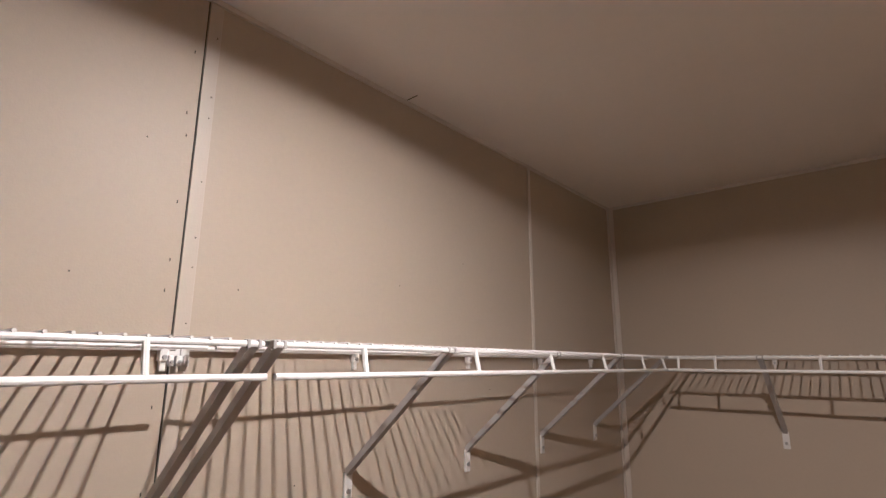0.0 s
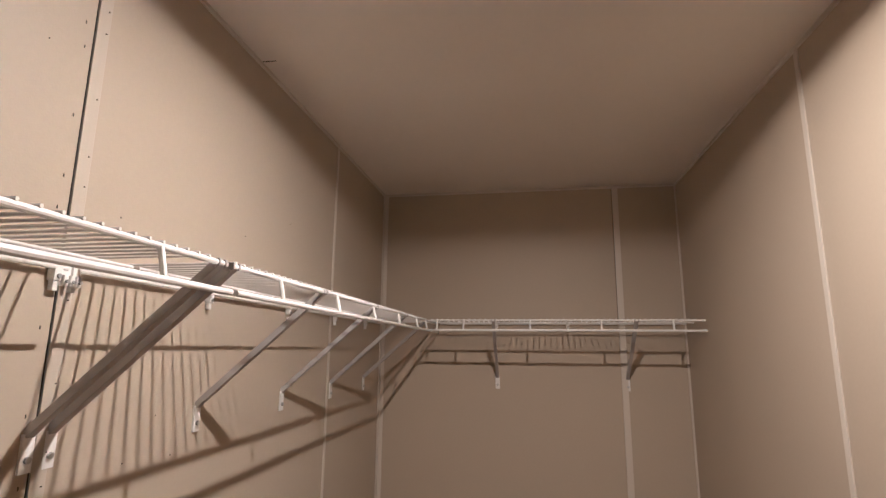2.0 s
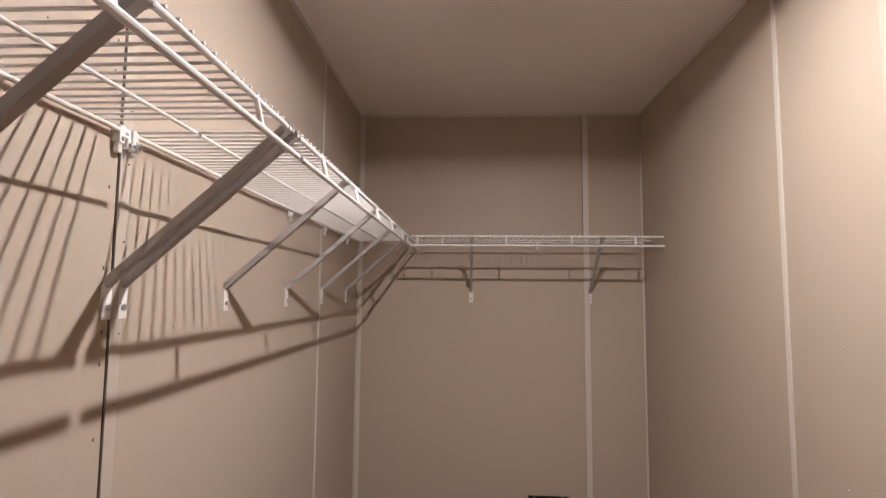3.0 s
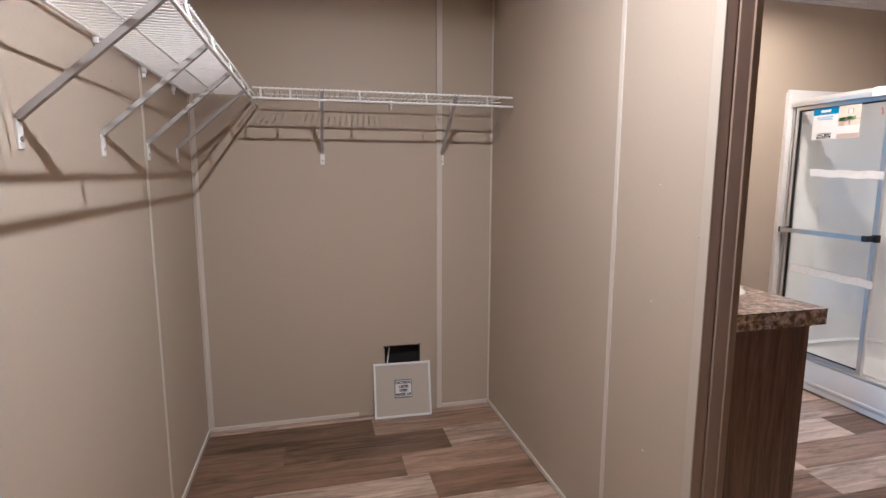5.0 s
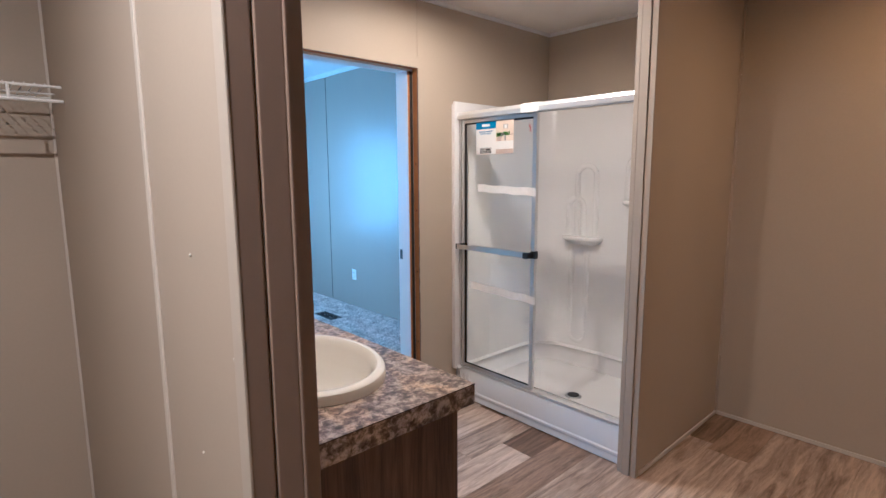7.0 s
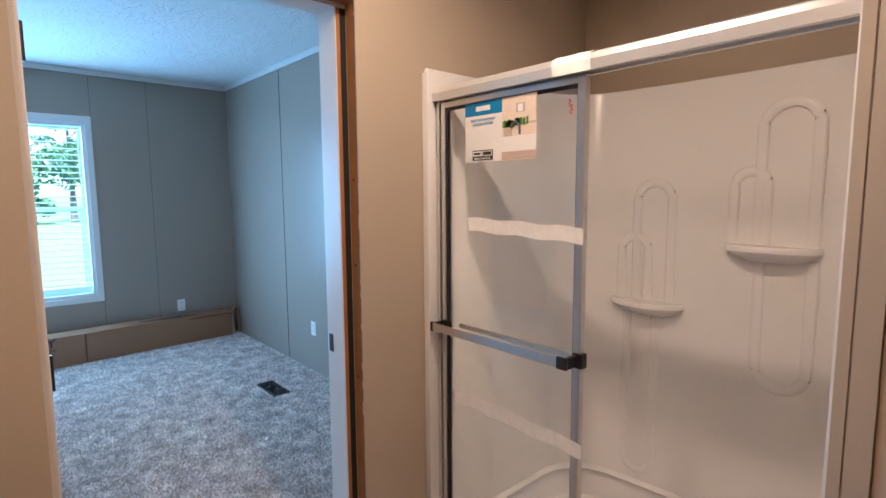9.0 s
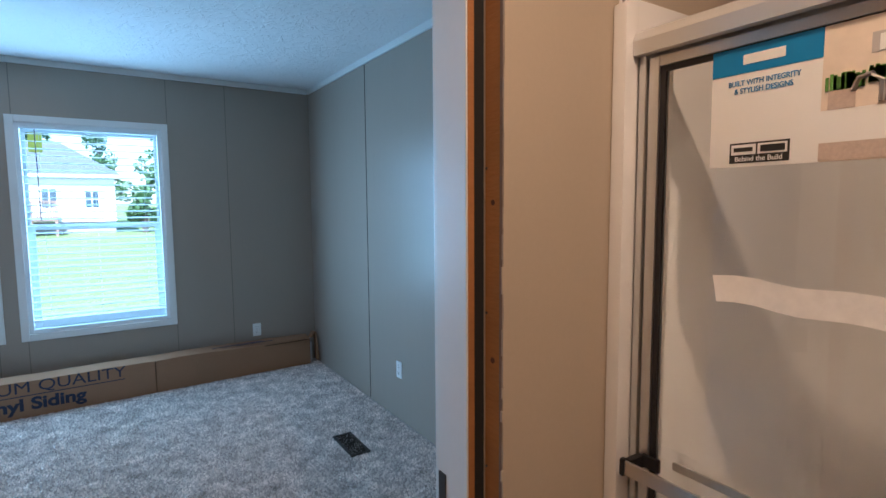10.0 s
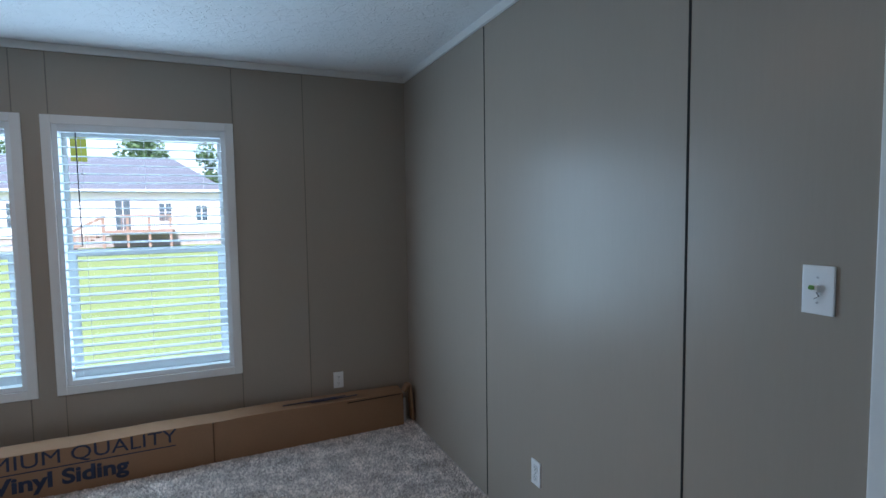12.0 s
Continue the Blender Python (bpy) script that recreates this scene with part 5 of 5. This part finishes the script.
HXR, HXL, HYF, HYB, HZ, HE, HR = 2.3, -19.0, 43.0, 53.0, -0.35, 3.45, 6.0
hs = thing("neighbour_house", "white sided single-storey house with a grey hipped roof", "house", at=((HXR + HXL) / 2, 48, HZ))
wallp = part("wall", boxes((HXL, HYF, HZ + 0.75, HXR, HYB, HE)), M["siding"], hs)
part("foundation", boxes((HXL + 0.05, HYF + 0.05, HZ - 0.4, HXR - 0.05, HYB - 0.05, HZ + 0.75)), M["block"], hs)
lap = mesh_of("lap_board", prism([(HYF - 0.03, 0.0), (HYF - 0.005, 0.16), (HYF + 0.0, 0.16), (HYF + 0.0, 0.0)], "x", HXL, HXR), M["siding"])
for k in range(16):
    share("lap_board", lap, wallp, Matrix.Translation((0, 0, HZ + 0.76 + 0.185 * k)))
bm = bmesh.new()
o = 0.45
e = [bm.verts.new(v) for v in ((HXL - o, HYF - o, HE), (HXR + o, HYF - o, HE), (HXR + o, HYB + o, HE), (HXL - o, HYB + o, HE))]
rl, rr = bm.verts.new((HXL + 4.5, 48, HR)), bm.verts.new((HXR - 3.2, 48, HR))
for f in ((e[0], e[1], rr, rl), (e[1], e[2], rr), (e[2], e[3], rl, rr), (e[3], e[0], rl)):
    bm.faces.new(f)
bm.faces.new(e)
bmesh.ops.recalc_face_normals(bm, faces=bm.faces)
part("roof", bm, M["roof"], hs)
part("fascia", boxes((HXL - o, HYF - o - 0.02, HE - 0.18, HXR + o, HYF - o, HE)), M["siding"], hs)
for x, z0, z1, w in ((-9.2, 1.0, 2.6, 1.5), (-3.75, 0.75, 2.75, 0.85), (-1.25, 1.3, 2.55, 0.75), (1.0, 1.3, 2.4, 0.7), (-14.0, 1.2, 2.6, 1.3)):
    wn = part("window", boxes((x - w / 2 - 0.08, HYF - 0.06, z0 - 0.08, x + w / 2 + 0.08, HYF - 0.031, z1 + 0.08)), M["siding"], hs)
    for cx in (-1, 1):
        for cz in (0, 1):
            part("pane", boxes((x + (cx - 1) * w / 4 + 0.03 * (cx > 0), HYF - 0.075, z0 + cz * (z1 - z0) / 2 + 0.02, x + (cx + 1) * w / 4 - 0.03 * (cx < 0), HYF - 0.061, z0 + (cz + 1) * (z1 - z0) / 2 - 0.02)), M["pane_far"], wn)
dk = thing("deck", "weathered brown wooden deck with stairs and railings", "deck", at=(-2.7, 41.5, HZ))
part("platform", boxes((-4.6, 40.6, 0.55, -0.7, HYF - 0.06, 0.75)), M["deck"], dk)
for x in (-4.5, -3.2, -2.0, -0.8):
    part("post", boxes((x - 0.07, 40.62, HZ - 0.3, x + 0.07, 40.76, 1.75)), M["deck"], dk)
part("rail", boxes((-3.6, 40.6, 1.65, -0.7, 40.72, 1.75)), M["deck"], dk)
for k in range(22):
    part("baluster", boxes((-3.55 + k * 0.13, 40.64, 0.75, -3.51 + k * 0.13, 40.68, 1.65)), M["deck"], dk)
for k in range(7):
    part("step", boxes((-4.9 - 0.3 * k, 40.6, 0.5 - 0.17 * k, -4.6 - 0.3 * k, 41.7, 0.56 - 0.17 * k)), M["deck"], dk)
for y in (40.6, 41.66):
    part("stair_rail", strip([(-4.55, y, 1.62), (-6.8, y, 0.4)], (0, 0.05, 0), (0, 0, 0.09)), M["deck"], dk)
    for k in range(7):
        part("baluster", boxes((-4.8 - 0.3 * k, y, 0.5 - 0.17 * k, -4.76 - 0.3 * k, y + 0.04, 1.5 - 0.17 * k)), M["deck"], dk)


def leaf_cloud(blobs, count, size, seed):
    """Many small leaf clumps scattered through overlapping lobes."""
    r = np.random.RandomState(seed)
    verts, faces = [], []
    weights = np.array([b[3] ** 2 for b in blobs])
    pick = r.choice(len(blobs), count, p=weights / weights.sum())
    for k in pick:
        cx, cy, cz, rad = blobs[k]
        d = r.normal(size=3)
        d /= np.linalg.norm(d)
        p = np.array((cx, cy, cz)) + d * rad * (0.55 + 0.5 * r.rand() ** 0.5)
        u, v = r.normal(size=3), r.normal(size=3)
        u, v = u / np.linalg.norm(u), v / np.linalg.norm(v)
        s_ = size * (0.6 + 0.8 * r.rand())
        i = len(verts)
        verts += [p - u * s_, p + v * s_ * 0.6, p + u * s_, p - v * s_ * 0.6]
        faces.append((i, i + 1, i + 2, i + 3))
    return verts, faces


def tree(label, x, y, z, h, spread, seed, n=2600):
    t = thing("tree", label, "tree", "trees behind the lawn", (x, y, z))
    r = random.Random(seed)
    bm = tube([(x, y, z - 0.3), (x + 0.1, y, z + h * 0.35), (x - 0.1, y + 0.1, z + h * 0.8)], 0.22, 8)
    for v in bm.verts:
        f = 1 - 0.75 * min(1, max(0, (v.co.z - z) / (h * 0.8)))
        v.co.x, v.co.y = x + (v.co.x - x) * f, y + (v.co.y - y) * f
    part("trunk", bm, M["bark"], t, smooth=True)
    blobs = []
    for k in range(11):
        a, zz = r.uniform(0, 6.28), z + h * r.uniform(0.3, 0.95)
        d = spread * r.uniform(0.2, 0.75) * (1.25 - (zz - z) / h)
        bx, by = x + d * math.cos(a), y + d * math.sin(a)
        blobs.append((bx, by, zz, spread * r.uniform(0.28, 0.45)))
        part("limb", tube([(x, y, zz - h * 0.15), (bx, by, zz)], 0.05, 5), M["bark"], t)
    me = bpy.data.meshes.new("crown")
    lv, lfaces = leaf_cloud(blobs, n, 0.2, seed)
    me.from_pydata([tuple(p) for p in lv], [], lfaces)
    me.materials.append(M["leaf"])
    c = new("crown", me)
    c.parent, c.matrix_parent_inverse = t, BASES[t.name]
    return t


tree("tall leafy green tree beside the neighbouring house", 6.2, 44, -0.3, 9.5, 3.4, 5, 3600)
tree("round leafy green tree behind the neighbouring house", -4.5, 62, -0.3, 10.5, 3.6, 6)
tree("round leafy green tree behind the neighbouring house", 1.5, 64, -0.3, 9.5, 3.2, 7)
tree("leafy green tree at the lawn's edge", 12.5, 50, -0.3, 10.0, 4.0, 8)
tree("round leafy green tree behind the neighbouring house", -14.0, 63, -0.3, 10.0, 4.0, 9)
tree("low leafy bush beside the neighbouring house", 3.9, 42.4, -0.35, 3.0, 1.2, 10, 1200)

# ---- bedroom: carpet pile ----
def carpet_pile(x0, x1, y0, y1, step, h):
    r = np.random.RandomState(3)
    nx, ny = int((x1 - x0) / step), int((y1 - y0) / step)
    gx, gy = np.meshgrid(np.arange(nx), np.arange(ny))
    c = np.stack([x0 + (gx.ravel() + r.rand(nx * ny)) * step, y0 + (gy.ravel() + r.rand(nx * ny)) * step], 1)
    n = len(c)
    ang, w, lean = r.rand(n) * 6.283, step * (0.55 + 0.5 * r.rand(n)), (r.rand(n, 2) - 0.5) * step * 1.6
    hh = h * (0.6 + 0.7 * r.rand(n))
    verts = np.zeros((n, 4, 3))
    for k in range(3):
        a = ang + k * 2.094
        verts[:, k, 0], verts[:, k, 1], verts[:, k, 2] = c[:, 0] + w * np.cos(a), c[:, 1] + w * np.sin(a), -0.003
    verts[:, 3, 0], verts[:, 3, 1], verts[:, 3, 2] = c[:, 0] + lean[:, 0], c[:, 1] + lean[:, 1], hh
    base = np.arange(n)[:, None] * 4
    faces = np.concatenate([base + np.array([[0, 1, 3]]), base + np.array([[1, 2, 3]]), base + np.array([[2, 0, 3]])])
    me = bpy.data.meshes.new("carpet_pile")
    me.from_pydata(verts.reshape(-1, 3).tolist(), [], faces.tolist())
    me.materials.append(M["pile"])
    return tagged(new("carpet_pile", me), "grey-beige cut pile of the bedroom carpet", "carpet", kind="stuff")


def pile_mat():
    m = mat("pile_yarn", (0.66, 0.60, 0.555), 0.95, spec=0.1, var=0.85, scale=9, grain=0.15, grain_scale=60)
    n, l = m.node_tree.nodes, m.node_tree.links
    b = n["Principled BSDF"]
    src = b.inputs["Base Color"].links[0].from_socket
    geo, ma, sc = n.new("ShaderNodeNewGeometry"), n.new("ShaderNodeMath"), n.new("ShaderNodeVectorMath")
    ma.operation, sc.operation = "MULTIPLY_ADD", "SCALE"
    ma.inputs[1].default_value, ma.inputs[2].default_value = 0.75, 0.62
    l.new(geo.outputs["Random Per Island"], ma.inputs[0])
    l.new(src, sc.inputs[0])
    l.new(ma.outputs[0], sc.inputs["Scale"])
    l.new(sc.outputs[0], b.inputs["Base Color"])
    return m


M["pile"] = pile_mat()
carpet_pile(0.3, XR - 0.002, YB1 + 0.02, YW - 0.002, 0.0105, 0.009)

# ---- plank floor of closet and bathroom ----
floor = setting("floor_bath", boxes((XL, YS, -0.0038, XB, YM, -0.0025)), M["subfloor"], "brown wood-look vinyl plank floor", "floor")
PWD, row0 = 0.195, 2.105
rr_ = random.Random(11)
k = -22
while True:
    y0, y1 = row0 + (k - 1) * PWD, row0 + k * PWD
    k += 1
    if y0 > YM:
        break
    a0, a1 = max(y0, YS), min(y1, YM - 0.001)
    if a1 - a0 < 0.01:
        continue
    cuts = [XL]
    x = XL + rr_.uniform(0.25, 1.2)
    if abs(y1 - row0) < 0.01:
        x = -0.585
    while x < XB - 0.15:
        cuts.append(x)
        x += 0.81 if abs(x + 0.585) < 0.001 else rr_.uniform(0.75, 1.22)
    cuts.append(XB)
    for p, q in zip(cuts, cuts[1:]):
        bm = boxes((p + 0.0005, a0 + 0.0005, -0.0024, q - 0.0005, a1 - 0.0005, 0.0))
        # past x 1.3 mostly pale planks, putting the bathroom's brighter light into their tones
        tone = 0 if abs(p + 0.585) < 0.001 else rr_.choice((0, 1, 2, 2, 2) if q > 1.3 else (0, 1, 1, 1, 2))
        part("plank", bm, PLANKS[tone], floor)
